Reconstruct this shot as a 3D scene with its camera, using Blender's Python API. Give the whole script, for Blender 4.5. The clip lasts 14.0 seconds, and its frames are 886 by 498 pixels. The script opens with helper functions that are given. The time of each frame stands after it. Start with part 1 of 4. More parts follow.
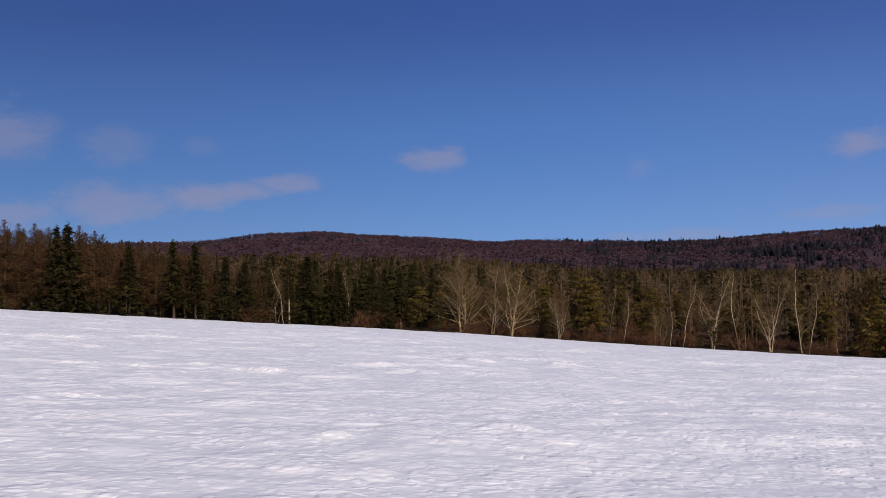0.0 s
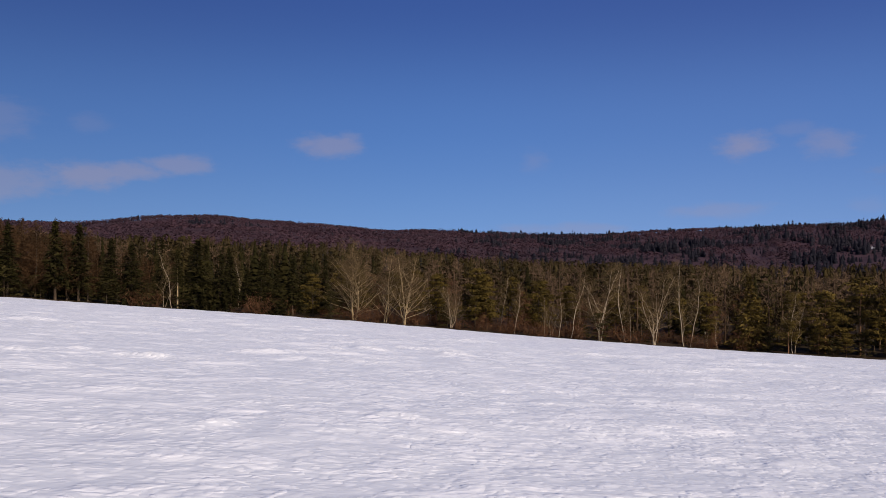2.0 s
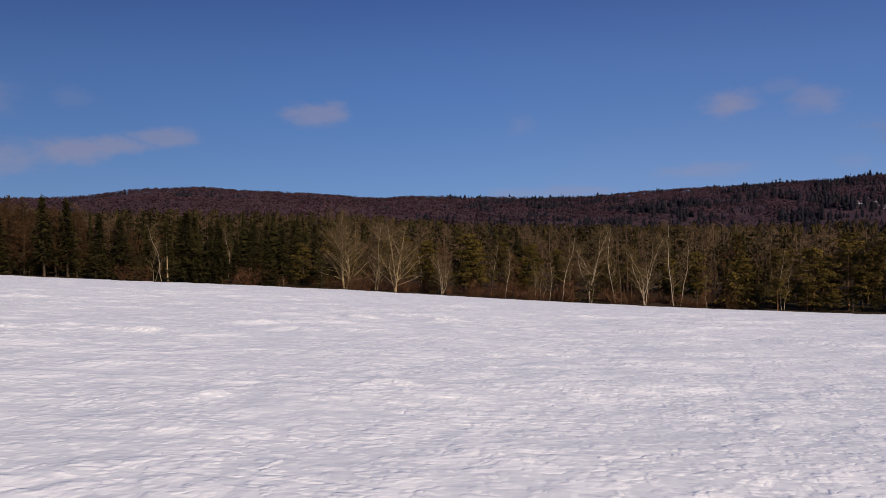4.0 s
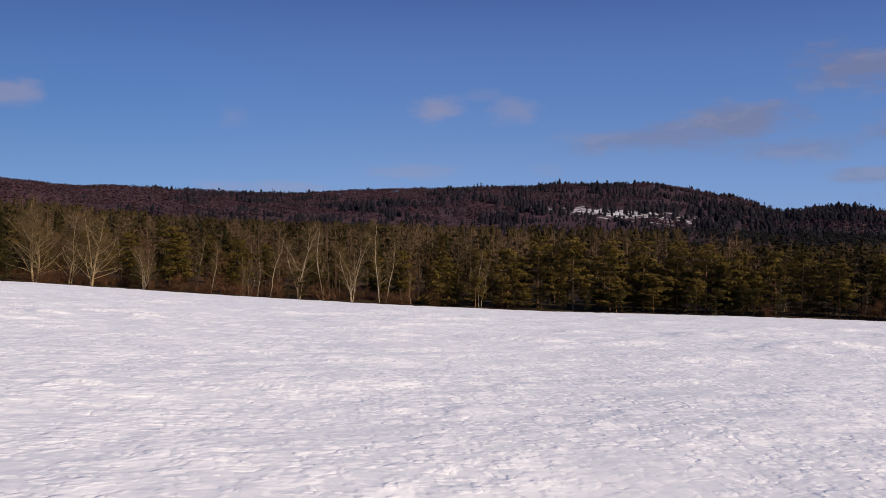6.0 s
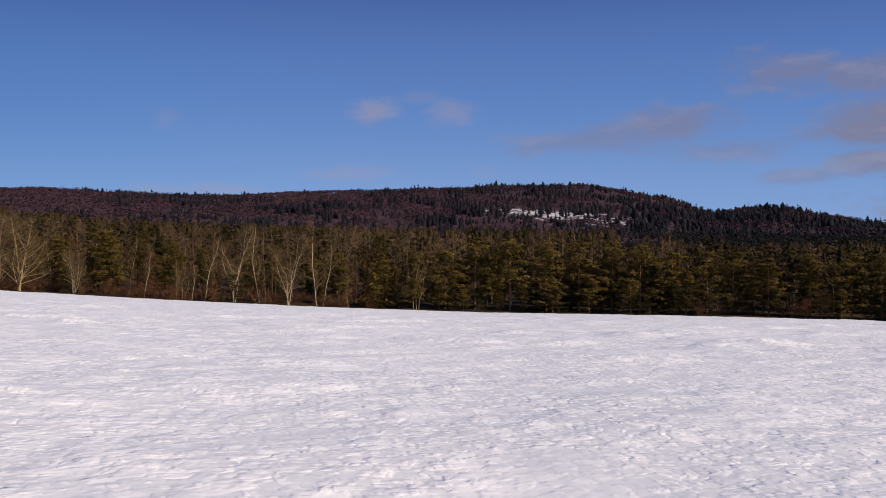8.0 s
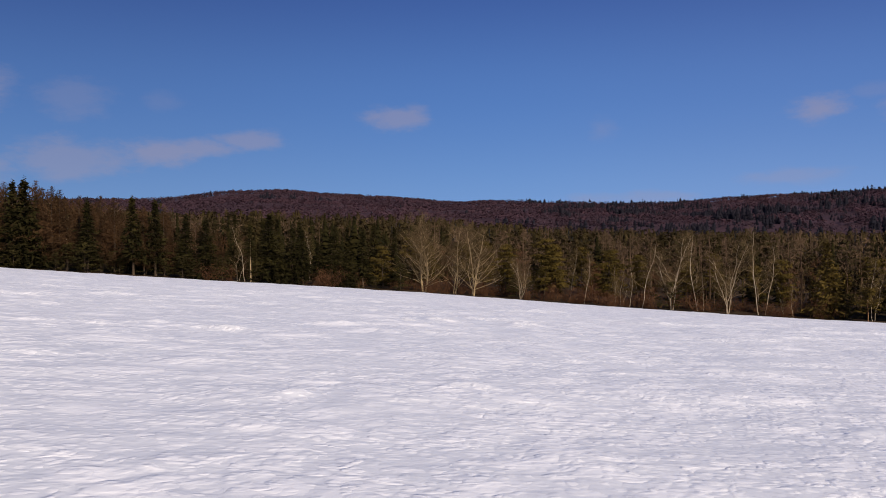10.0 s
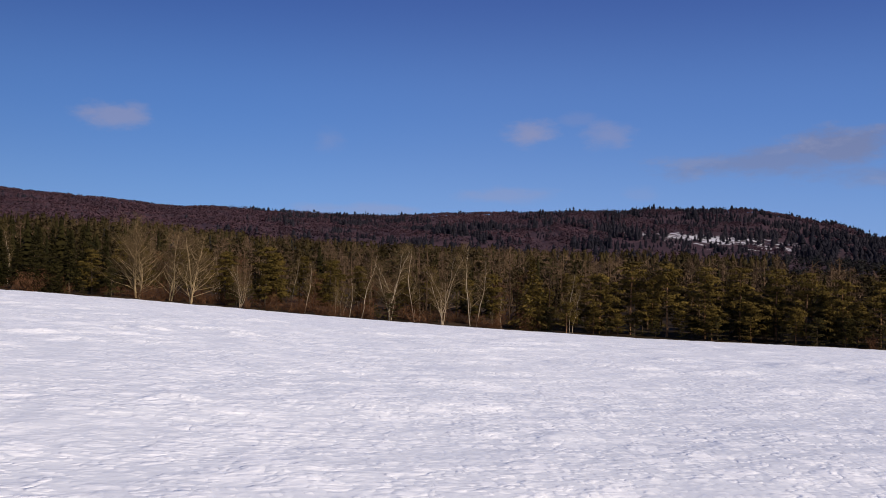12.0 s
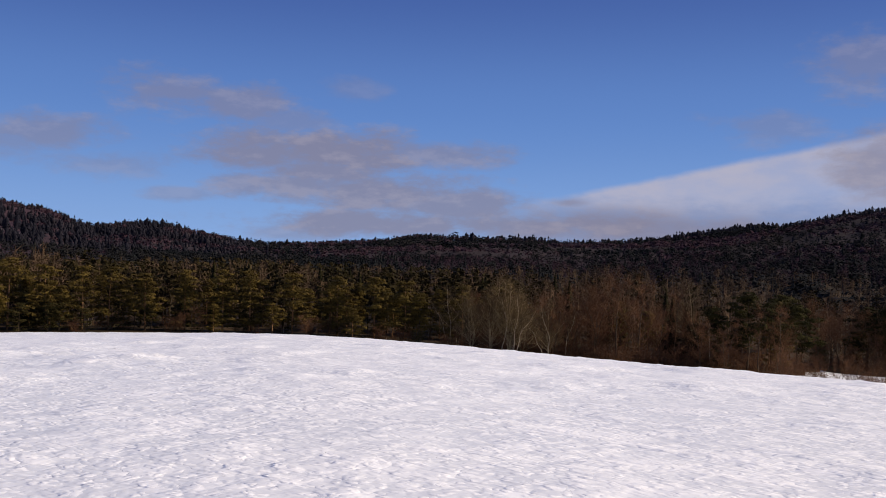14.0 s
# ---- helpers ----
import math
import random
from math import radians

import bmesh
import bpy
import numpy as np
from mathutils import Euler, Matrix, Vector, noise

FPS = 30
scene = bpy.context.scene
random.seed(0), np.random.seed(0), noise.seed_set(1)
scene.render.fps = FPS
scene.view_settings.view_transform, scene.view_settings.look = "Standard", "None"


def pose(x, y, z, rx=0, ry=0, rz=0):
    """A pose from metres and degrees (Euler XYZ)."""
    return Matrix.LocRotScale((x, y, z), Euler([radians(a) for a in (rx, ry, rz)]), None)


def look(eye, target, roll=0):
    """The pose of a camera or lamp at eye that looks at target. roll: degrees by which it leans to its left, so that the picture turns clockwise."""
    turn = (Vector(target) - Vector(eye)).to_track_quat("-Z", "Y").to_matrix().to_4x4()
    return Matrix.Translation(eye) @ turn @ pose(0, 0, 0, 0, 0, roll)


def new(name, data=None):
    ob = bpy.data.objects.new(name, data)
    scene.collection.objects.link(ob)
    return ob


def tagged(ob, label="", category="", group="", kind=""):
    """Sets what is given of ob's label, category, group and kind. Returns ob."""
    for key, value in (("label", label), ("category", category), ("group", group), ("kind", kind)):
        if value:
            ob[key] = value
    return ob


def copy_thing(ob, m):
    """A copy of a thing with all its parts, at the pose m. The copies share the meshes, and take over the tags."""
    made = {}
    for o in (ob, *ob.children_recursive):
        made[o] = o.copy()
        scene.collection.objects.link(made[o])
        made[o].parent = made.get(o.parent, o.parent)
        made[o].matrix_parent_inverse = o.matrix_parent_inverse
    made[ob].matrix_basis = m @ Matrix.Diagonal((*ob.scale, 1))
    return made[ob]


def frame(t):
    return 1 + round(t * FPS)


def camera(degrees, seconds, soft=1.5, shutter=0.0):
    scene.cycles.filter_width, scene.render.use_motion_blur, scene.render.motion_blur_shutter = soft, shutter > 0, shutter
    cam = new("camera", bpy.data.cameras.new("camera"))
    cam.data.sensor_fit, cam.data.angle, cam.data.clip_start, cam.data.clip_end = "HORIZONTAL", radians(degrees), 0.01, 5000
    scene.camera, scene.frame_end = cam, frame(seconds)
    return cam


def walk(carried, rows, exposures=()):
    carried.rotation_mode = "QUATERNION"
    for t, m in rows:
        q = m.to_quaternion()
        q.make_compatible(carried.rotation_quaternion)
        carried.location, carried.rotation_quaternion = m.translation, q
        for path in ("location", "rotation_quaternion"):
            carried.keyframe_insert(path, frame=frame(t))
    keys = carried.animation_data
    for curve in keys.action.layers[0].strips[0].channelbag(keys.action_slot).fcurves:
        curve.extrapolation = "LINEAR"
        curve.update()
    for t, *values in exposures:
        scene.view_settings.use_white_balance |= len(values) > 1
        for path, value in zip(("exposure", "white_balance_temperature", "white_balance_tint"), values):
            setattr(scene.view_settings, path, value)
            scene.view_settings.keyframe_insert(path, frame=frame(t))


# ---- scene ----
# The camera turns on the spot at the end of a person's arms.
cam = camera(49.3, 14.0, soft=0.85)
EYE = 1.6


def held(t, yaw, pitch, roll):
    a = radians(yaw)
    return t, pose(0.3 * math.sin(a), 0.3 * math.cos(a), EYE, 90 + pitch, 0, -yaw) @ pose(0, 0, 0, 0, 0, -roll)


PATH = [
    (0.0, -0.00, 2.44, 1.35),
    (0.5, 1.60, 2.09, 1.22),
    (1.0, 3.68, 1.92, 1.15),
    (1.5, 5.12, 1.65, -0.32),
    (2.0, 6.23, 1.69, 0.05),
    (2.2, 6.25, 0.60, 0.25),
    (2.8, 6.25, 0.10, 0.60),
    (3.5, 6.40, -0.25, 1.30),
    (4.3, 7.52, -0.38, 1.63),
    (4.5, 8.59, -0.45, 1.51),
    (5.0, 13.46, -0.54, 1.25),
    (5.5, 17.84, -0.67, 0.95),
    (6.0, 23.90, -0.77, -0.04),
    (6.5, 28.21, -0.74, -0.35),
    (7.0, 30.89, -0.68, -0.76),
    (7.5, 31.08, -0.72, -0.29),
    (8.0, 27.61, -0.67, 0.24),
    (8.5, 19.26, -0.64, 0.71),
    (9.0, 13.89, -0.53, 0.66),
    (9.2, 10.44, -0.50, 0.96),
    (9.7, 4.60, -0.22, 0.85),
    (10.2, 1.10, 0.20, 0.80),
    (10.7, 0.50, 0.65, 0.75),
    (11.3, 4.13, 1.01, 0.62),
    (11.5, 8.04, 0.90, -0.11),
    (12.0, 18.49, 0.58, -0.87),
    (12.5, 35.98, 0.28, -1.14),
    (13.0, 49.42, 0.34, -1.20),
    (13.5, 58.47, 0.48, -2.06),
    (14.0, 63.23, 0.58, -1.38),
]
# The clip's camera opens a little, and its white drifts warmer in the middle.
EXPOSURES = [(0.0, 0.05, 6650, 12), (2.2, 0.05, 6650, 12), (4.5, -0.07, 7100, 12), (5.5, 0.08, 7150, 12), (7.5, 0.18, 7100, 12),
             (9.2, 0.08, 6900, 12), (11.5, 0.13, 6600, 11), (12.5, 0.24, 6820, 11), (14.0, 0.29, 7000, 11)]
walk(cam, [held(*row) for row in PATH], EXPOSURES)

# ---- light ----
SUN_AZ, SUN_EL = 147.0, 31.0          # degrees; azimuth turns right from +y

sun = new("sun", bpy.data.lights.new("sun", "SUN"))
sun.data.energy, sun.data.angle, sun.data.color = 4.5, radians(0.53), (1.0, 0.885, 0.755)
sa, se = radians(SUN_AZ), radians(SUN_EL)
sun.matrix_world = look((0, 0, 60), (-math.sin(sa) * math.cos(se), -math.cos(sa) * math.cos(se), 60 - math.sin(se)))


class Nodes:
    """Short names for adding and wiring nodes."""

    def __init__(self, tree):
        self.tree = tree
        tree.nodes.clear()

    def add(self, kind, inputs=None):
        node = self.tree.nodes.new(kind)
        for key, value in (inputs or {}).items():
            if isinstance(value, bpy.types.NodeSocket):
                self.tree.links.new(value, node.inputs[key])
            else:
                node.inputs[key].default_value = value
        return node

    def math(self, op, a, b=0.0, c=0.0, clamp=False):
        node = self.add("ShaderNodeMath", {0: a, 1: b, 2: c})
        node.operation, node.use_clamp = op, clamp
        return node.outputs[0]

    def vec(self, op, a, b=(0, 0, 0)):
        node = self.add("ShaderNodeVectorMath", {0: a, 1: b})
        node.operation = op
        return node.outputs["Value" if op in ("LENGTH", "DOT_PRODUCT") else "Vector"]

    def noise(self, vector, scale, detail=4.0, rough=0.55, distortion=0.0):
        return self.add("ShaderNodeTexNoise", {"Vector": vector, "Scale": scale, "Detail": detail, "Roughness": rough, "Distortion": distortion}).outputs["Fac"]

    def ramp(self, fac, lo, hi, a=0.0, b=1.0):
        node = self.add("ShaderNodeMapRange", {0: fac, 1: lo, 2: hi, 3: a, 4: b})
        node.interpolation_type = "SMOOTHSTEP"
        return node.outputs[0]

    def mix(self, fac, a, b, blend="MIX"):
        node = self.add("ShaderNodeMix")
        node.data_type, node.blend_type = "RGBA", blend
        for i, v in ((0, fac), (6, a), (7, b)):
            if isinstance(v, bpy.types.NodeSocket):
                self.tree.links.new(v, node.inputs[i])
            else:
                node.inputs[i].default_value = v if i == 0 else (*v, 1.0)
        return node.outputs[2]


# Thin fair-weather clouds: azimuth, elevation, half width, half height (degrees), density.
PALE_CLOUDS = [
    (-24.6, 9.0, 2.4, 1.3, 0.38), (-18.4, 8.6, 2.0, 0.9, 0.2), (-13.9, 8.6, 1.2, 0.5, 0.12), (-14.1, 5.7, 2.2, 0.7, 0.55), (-11.5, 6.0, 2.0, 0.5, 0.5), (-9.4, 6.4, 1.8, 0.5, 0.45),
    (-18.7, 5.2, 3.4, 0.9, 0.42), (-23.8, 4.7, 2.4, 0.7, 0.4), (-0.3, 7.8, 1.7, 0.65, 0.48), (0.6, 8.2, 0.8, 0.4, 0.3), (11.6, 6.9, 0.9, 0.8, 0.17),
    (23.8, 7.4, 1.4, 0.75, 0.55), (28.1, 7.4, 1.5, 0.7, 0.36), (26.3, 8.2, 1.0, 0.4, 0.15), (22.0, 3.85, 2.2, 0.45, 0.28), (30.0, 3.9, 1.0, 0.4, 0.12), (13.7, 2.85, 3.0, 0.35, 0.3)]
GREY_CLOUDS = [
    (36.2, 5.6, 4.0, 0.75, 0.5), (38.8, 5.9, 2.4, 0.6, 0.45), (41.4, 6.35, 2.6, 0.95, 0.62), (44.0, 4.9, 3.6, 0.7, 0.42), (47.3, 9.0, 2.8, 1.2, 0.6), (51.0, 8.75, 3.0, 0.9, 0.65),
    (54.6, 7.8, 2.6, 0.8, 0.45), (52.3, 5.7, 3.4, 1.5, 0.85), (57.0, 6.1, 4.4, 1.5, 0.9), (55.5, 5.0, 5.2, 1.3, 0.85), (51.5, 4.2, 2.4, 0.8, 0.7), (62.6, 6.2, 4.0, 0.75, 0.7), (55.0, 4.3, 4.6, 1.0, 0.8), (59.5, 3.9, 5.0, 1.1, 0.85),
    (63.8, 3.2, 4.2, 1.0, 0.8), (48.0, 3.4, 1.8, 0.35, 0.45), (57.7, 9.9, 2.0, 0.7, 0.28), (60.0, 1.9, 7.5, 0.8, 0.85), (68.0, 2.0, 6.0, 0.7, 0.8), (72.0, 2.3, 4.4, 0.8, 0.8),
    (54.0, 1.4, 2.6, 0.5, 0.5), (70.6, 3.5, 1.1, 0.3, 0.6), (81.7, 7.8, 3.0, 0.8, 0.38), (86.6, 11.2, 2.8, 1.7, 0.5), (87.6, 5.6, 2.4, 1.7, 0.7), (78.0, 1.9, 6.0, 0.7, 0.6)]

world = bpy.data.worlds.new("sky")
scene.world = world
world.use_nodes = True
n = Nodes(world.node_tree)
air = n.add("ShaderNodeTexSky")
air.sky_type, air.sun_disc, air.sun_elevation, air.sun_rotation = "NISHITA", False, se, sa
air.altitude, air.air_density, air.dust_density, air.ozone_density = 1500.0, 1.0, 0.2, 3.0
sky = air.outputs[0]
way = n.vec("NORMALIZE", n.add("ShaderNodeTexCoord").outputs["Generated"])
xyz = n.add("ShaderNodeSeparateXYZ", {0: way})
az = n.math("MULTIPLY", n.math("ARCTAN2", xyz.outputs[0], xyz.outputs[1]), 57.29578)
el = n.math("MULTIPLY", n.math("ARCSINE", xyz.outputs[2]), 57.29578)
place = n.add("ShaderNodeCombineXYZ", {0: az, 1: el}).outputs[0]
# Clear winter air: pale blue at the skyline, deepening quickly overhead.
deep = n.mix(n.ramp(el, 0.0, 9.0), (1.55, 3.0, 6.3), (0.80, 1.88, 4.95))
deep = n.mix(n.ramp(el, 7.0, 17.0), deep, (0.36, 0.85, 3.1))
deep = n.mix(n.ramp(el, 18.0, 70.0), deep, (0.25, 0.7, 2.3))
# The air darkens a little away from the sun's side.
aside_ = n.ramp(n.math("ABSOLUTE", n.math("SUBTRACT", az, 50.0)), 38.0, 75.0, 1.0, 0.83)
deep = n.vec("SCALE", deep)
deep.node.inputs["Scale"].default_value = 1.0
n.tree.links.new(aside_, deep.node.inputs["Scale"])
# Clearest and bluest at right angles to the sun.
deep = n.mix(n.ramp(az, 2.0, 24.0, 1.0, 0.0), deep, n.vec("MULTIPLY", deep, (0.86, 0.97, 1.0)))
sky = n.mix(0.93, sky, deep)
stretched = n.vec("MULTIPLY", place, (0.22, 0.5, 0.0))
puff = n.noise(stretched, 1.0, 6.0, 0.6)
wisp = n.noise(stretched, 3.1, 5.0, 0.65)
rag = n.math("ADD", n.math("MULTIPLY", n.math("SUBTRACT", puff, 0.5), 2.8), n.math("MULTIPLY", n.math("SUBTRACT", wisp, 0.5), 1.1))


def cover(clouds):
    total = None
    for a, e, w, h, d in clouds:
        gone = n.vec("LENGTH", n.vec("MULTIPLY", n.vec("SUBTRACT", place, (a, e, 0)), (1 / w, 1 / h, 0)))
        solid = n.math("MULTIPLY", n.ramp(n.math("ADD", n.math("SUBTRACT", 1.0, gone), rag), -0.5, 0.6), d)
        total = solid if total is None else n.math("MAXIMUM", total, solid)
    return total


CLOUD_PALE, CLOUD_GREY, CLOUD_BANK = (3.1, 2.85, 3.8), (1.85, 1.8, 2.6), (3.6, 3.65, 4.75)
# A bright bank climbs towards the sun's side, with a clean upper edge and a shaded foot.
top = n.math("ADD", n.math("MULTIPLY", n.math("SUBTRACT", az, 68.4), 0.2), 3.6)
below = n.math("ADD", n.math("SUBTRACT", top, el), n.math("MULTIPLY", rag, 0.16))
bank = n.math("MULTIPLY", n.ramp(below, -0.08, 0.42), n.ramp(az, 62.0, 74.0))
bank = n.math("MULTIPLY", bank, n.ramp(az, 120.0, 150.0, 1.0, 0.0))
foot = n.ramp(n.math("ADD", el, n.math("MULTIPLY", rag, 0.9)), 2.0, 4.2, 1.0, 0.0)
bank_colour = n.mix(foot, CLOUD_BANK, CLOUD_GREY)
veil = n.math("MULTIPLY", n.ramp(puff, 0.3, 0.65, 0.62, 0.9), n.ramp(below, 0.2, 3.5, 1.0, 0.78))
colour = n.mix(n.math("MULTIPLY", bank, veil), sky, bank_colour)
colour = n.mix(n.math("MULTIPLY", cover(PALE_CLOUDS), 0.9), colour, CLOUD_PALE)
lit = n.noise(n.vec("ADD", stretched, (0.05, 0.28, 0.0)), 1.0, 6.0, 0.6)
rim = n.ramp(n.math("SUBTRACT", puff, lit), -0.02, 0.16)
colour = n.mix(n.math("MULTIPLY", cover(GREY_CLOUDS), 0.9), colour, n.mix(rim, CLOUD_GREY, (2.45, 2.3, 3.0)))
back = n.add("ShaderNodeBackground", {"Color": colour, "Strength": 0.1})
n.add("ShaderNodeOutputWorld", {"Surface": back.outputs[0]})


# ---- materials ----
def shader(name, rough=0.9, spec=0.2):
    m = bpy.data.materials.new(name)
    m.use_nodes = True
    k = Nodes(m.node_tree)
    k.at = k.add("ShaderNodeTexCoord").outputs["Object"]
    k.ground = k.add("ShaderNodeNewGeometry").outputs["Position"]
    k.body = k.add("ShaderNodeBsdfPrincipled", {"Roughness": rough, "Specular IOR Level": spec})
    k.add("ShaderNodeOutputMaterial", {"Surface": k.body.outputs[0]})
    k.material = m
    return k


def finish(k, colour, height=None, distance=0.02, strength=1.0):
    k.tree.links.new(colour, k.body.inputs["Base Color"])
    if height is not None:
        bump = k.add("ShaderNodeBump", {"Height": height, "Distance": distance, "Strength": strength})
        k.tree.links.new(bump.outputs[0], k.body.inputs["Normal"])
    return k.material


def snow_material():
    """Wind crust: hand-sized plates in several sizes, some pale as crust and as painted sun flecks, with grey joints
    and a few smooth hollows.
    """
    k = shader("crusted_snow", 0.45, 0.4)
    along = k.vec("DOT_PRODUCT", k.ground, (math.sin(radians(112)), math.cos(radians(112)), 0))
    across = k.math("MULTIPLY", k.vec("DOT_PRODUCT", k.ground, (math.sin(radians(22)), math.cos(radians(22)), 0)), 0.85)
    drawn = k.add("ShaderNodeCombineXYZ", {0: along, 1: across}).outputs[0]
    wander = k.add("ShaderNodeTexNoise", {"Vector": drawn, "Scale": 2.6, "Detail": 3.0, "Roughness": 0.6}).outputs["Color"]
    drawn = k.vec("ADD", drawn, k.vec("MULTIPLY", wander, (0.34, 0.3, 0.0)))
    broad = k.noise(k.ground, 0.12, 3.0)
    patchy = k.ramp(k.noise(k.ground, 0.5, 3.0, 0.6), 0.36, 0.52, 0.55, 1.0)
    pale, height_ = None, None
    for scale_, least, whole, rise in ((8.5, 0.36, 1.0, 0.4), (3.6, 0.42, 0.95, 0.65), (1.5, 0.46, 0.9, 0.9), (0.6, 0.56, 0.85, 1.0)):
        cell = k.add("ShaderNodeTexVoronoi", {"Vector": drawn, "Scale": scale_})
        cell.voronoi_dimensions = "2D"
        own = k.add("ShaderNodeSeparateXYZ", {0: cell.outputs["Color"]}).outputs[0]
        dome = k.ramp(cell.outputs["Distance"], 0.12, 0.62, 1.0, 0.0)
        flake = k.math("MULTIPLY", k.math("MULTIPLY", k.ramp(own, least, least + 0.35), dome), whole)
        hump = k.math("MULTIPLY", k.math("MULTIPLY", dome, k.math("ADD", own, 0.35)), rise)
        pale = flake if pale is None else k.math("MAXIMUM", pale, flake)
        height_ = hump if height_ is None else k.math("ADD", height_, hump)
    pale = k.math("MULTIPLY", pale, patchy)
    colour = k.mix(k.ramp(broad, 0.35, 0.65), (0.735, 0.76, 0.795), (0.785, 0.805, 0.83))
    # Near-white plate crowns put sunlit facets into the colour, beside the crust's own tone.
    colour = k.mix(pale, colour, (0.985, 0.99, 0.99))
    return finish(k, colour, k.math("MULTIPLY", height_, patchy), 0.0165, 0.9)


def litter_material(name, a, b, c):
    k = shader(name, 0.95, 0.1)
    colour = k.mix(k.ramp(k.noise(k.ground, 0.05, 4.0), 0.35, 0.65), a, b)
    colour = k.mix(k.ramp(k.noise(k.ground, 0.9, 5.0), 0.4, 0.7), colour, c)
    return finish(k, colour, k.noise(k.ground, 1.5, 4.0), 0.3)


def foliage_material(name, dark, light, warm):
    k = shader(name, 0.85, 0.04)
    own = k.add("ShaderNodeObjectInfo").outputs["Random"]
    leaf = k.add("ShaderNodeNewGeometry").outputs["Random Per Island"]
    clump = k.noise(k.ground, 0.4, 3.0)
    colour = k.mix(k.ramp(clump, 0.35, 0.65), dark, light)
    colour = k.mix(k.math("MULTIPLY", leaf, 0.25), colour, warm)
    colour = k.mix(k.math("MULTIPLY", own, 0.35), colour, dark)
    return finish(k, colour)


def bark_material(name, a, b, c, scale=6.0):
    k = shader(name, 0.9, 0.15)
    own = k.add("ShaderNodeObjectInfo").outputs["Random"]
    grain = k.noise(k.vec("MULTIPLY", k.at, (1.0, 1.0, 0.35)), scale, 5.0, 0.65)
    colour = k.mix(k.ramp(grain, 0.35, 0.65), a, b)
    colour = k.mix(k.ramp(k.noise(k.at, 0.9, 3.0), 0.5, 0.68), colour, c)
    colour = k.mix(k.math("MULTIPLY", own, 0.3), colour, c)
    return finish(k, colour, grain, 0.03)


def far_material(name, a, b, c):
    """Woods far off: each tree takes its own shade, and the stand drifts between tones."""
    k = shader(name, 0.95, 0.05)
    tree = k.ramp(k.noise(k.ground, 0.16, 2.0), 0.3, 0.7)
    stand = k.noise(k.ground, 0.012, 4.0, 0.6)
    colour = k.mix(k.ramp(stand, 0.38, 0.62), a, b)
    colour = k.mix(k.math("MULTIPLY", tree, 0.6), colour, c)
    return finish(k, colour)


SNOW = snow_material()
FLOOR = litter_material("forest_litter", (0.035, 0.023, 0.013), (0.06, 0.037, 0.02), (0.024, 0.02, 0.01))
def slope_material():
    """Leaf litter under the beeches, distance haze put into its purple, with old snow left in one open, stony patch."""
    k = shader("beech_slope_litter", 0.95, 0.1)
    colour = k.mix(k.ramp(k.noise(k.ground, 0.02, 4.0), 0.35, 0.65), (0.050, 0.029, 0.035), (0.070, 0.039, 0.046))
    colour = k.mix(k.ramp(k.noise(k.ground, 0.3, 4.0), 0.45, 0.7), colour, (0.030, 0.019, 0.024))
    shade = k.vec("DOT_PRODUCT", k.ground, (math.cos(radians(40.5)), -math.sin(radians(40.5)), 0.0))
    needles = k.ramp(k.math("ADD", shade, k.math("MULTIPLY", k.noise(k.ground, 0.01, 4.0), 120.0)), 40.0, 110.0)
    colour = k.mix(needles, colour, (0.034, 0.025, 0.026))
    gone = k.vec("LENGTH", k.vec("MULTIPLY", k.vec("SUBTRACT", k.ground, PATCH), (1 / 52.0, 1 / 120.0, 0.0)))
    patch = k.math("ADD", k.math("SUBTRACT", 1.0, gone), k.math("MULTIPLY", k.math("SUBTRACT", k.noise(k.vec("MULTIPLY", k.ground, (2.2, 1.0, 0.0)), 0.045, 5.0, 0.75), 0.5), 6.0))
    colour = k.mix(k.ramp(patch, 0.35, 0.65), colour, (0.6, 0.6, 0.62))
    return finish(k, colour, k.noise(k.ground, 0.5, 4.0), 0.6)


PATCH = (985 * math.sin(radians(34.0)), 985 * math.cos(radians(34.0)), 0.0)
SLOPE = slope_material()
PINE_NEEDLES = foliage_material("pine_needles", (0.048, 0.035, 0.010), (0.112, 0.079, 0.020), (0.124, 0.077, 0.021))
SPRUCE_NEEDLES = foliage_material("spruce_needles", (0.011, 0.011, 0.004), (0.026, 0.023, 0.007), (0.042, 0.028, 0.009))
LARCH_TWIGS = foliage_material("larch_twigs", (0.036, 0.021, 0.011), (0.082, 0.044, 0.021), (0.062, 0.037, 0.018))
BARE_TWIGS = foliage_material("bare_twigs", (0.09, 0.062, 0.032), (0.15, 0.105, 0.052), (0.12, 0.075, 0.037))
# Darker copy of the pine needles: the low corner's shade put into the colour.
SHADE_TINTED_NEEDLES = foliage_material("shaded_pine_needles", (0.016, 0.016, 0.005), (0.042, 0.038, 0.011), (0.05, 0.036, 0.012))
YOUNG_NEEDLES = foliage_material("young_pine_needles", (0.024, 0.021, 0.008), (0.056, 0.047, 0.016), (0.062, 0.044, 0.016))
OLIVE_NEEDLES = foliage_material("olive_pine_needles", (0.045, 0.034, 0.009), (0.10, 0.070, 0.017), (0.11, 0.07, 0.018))
SHRUB_TWIGS = foliage_material("shrub_twigs", (0.084, 0.041, 0.023), (0.154, 0.076, 0.039), (0.112, 0.058, 0.031))
PINE_BARK = bark_material("pine_bark", (0.25, 0.13, 0.06), (0.36, 0.19, 0.09), (0.13, 0.08, 0.05))
DARK_BARK = bark_material("dark_bark", (0.06, 0.042, 0.028), (0.10, 0.07, 0.045), (0.04, 0.032, 0.022))
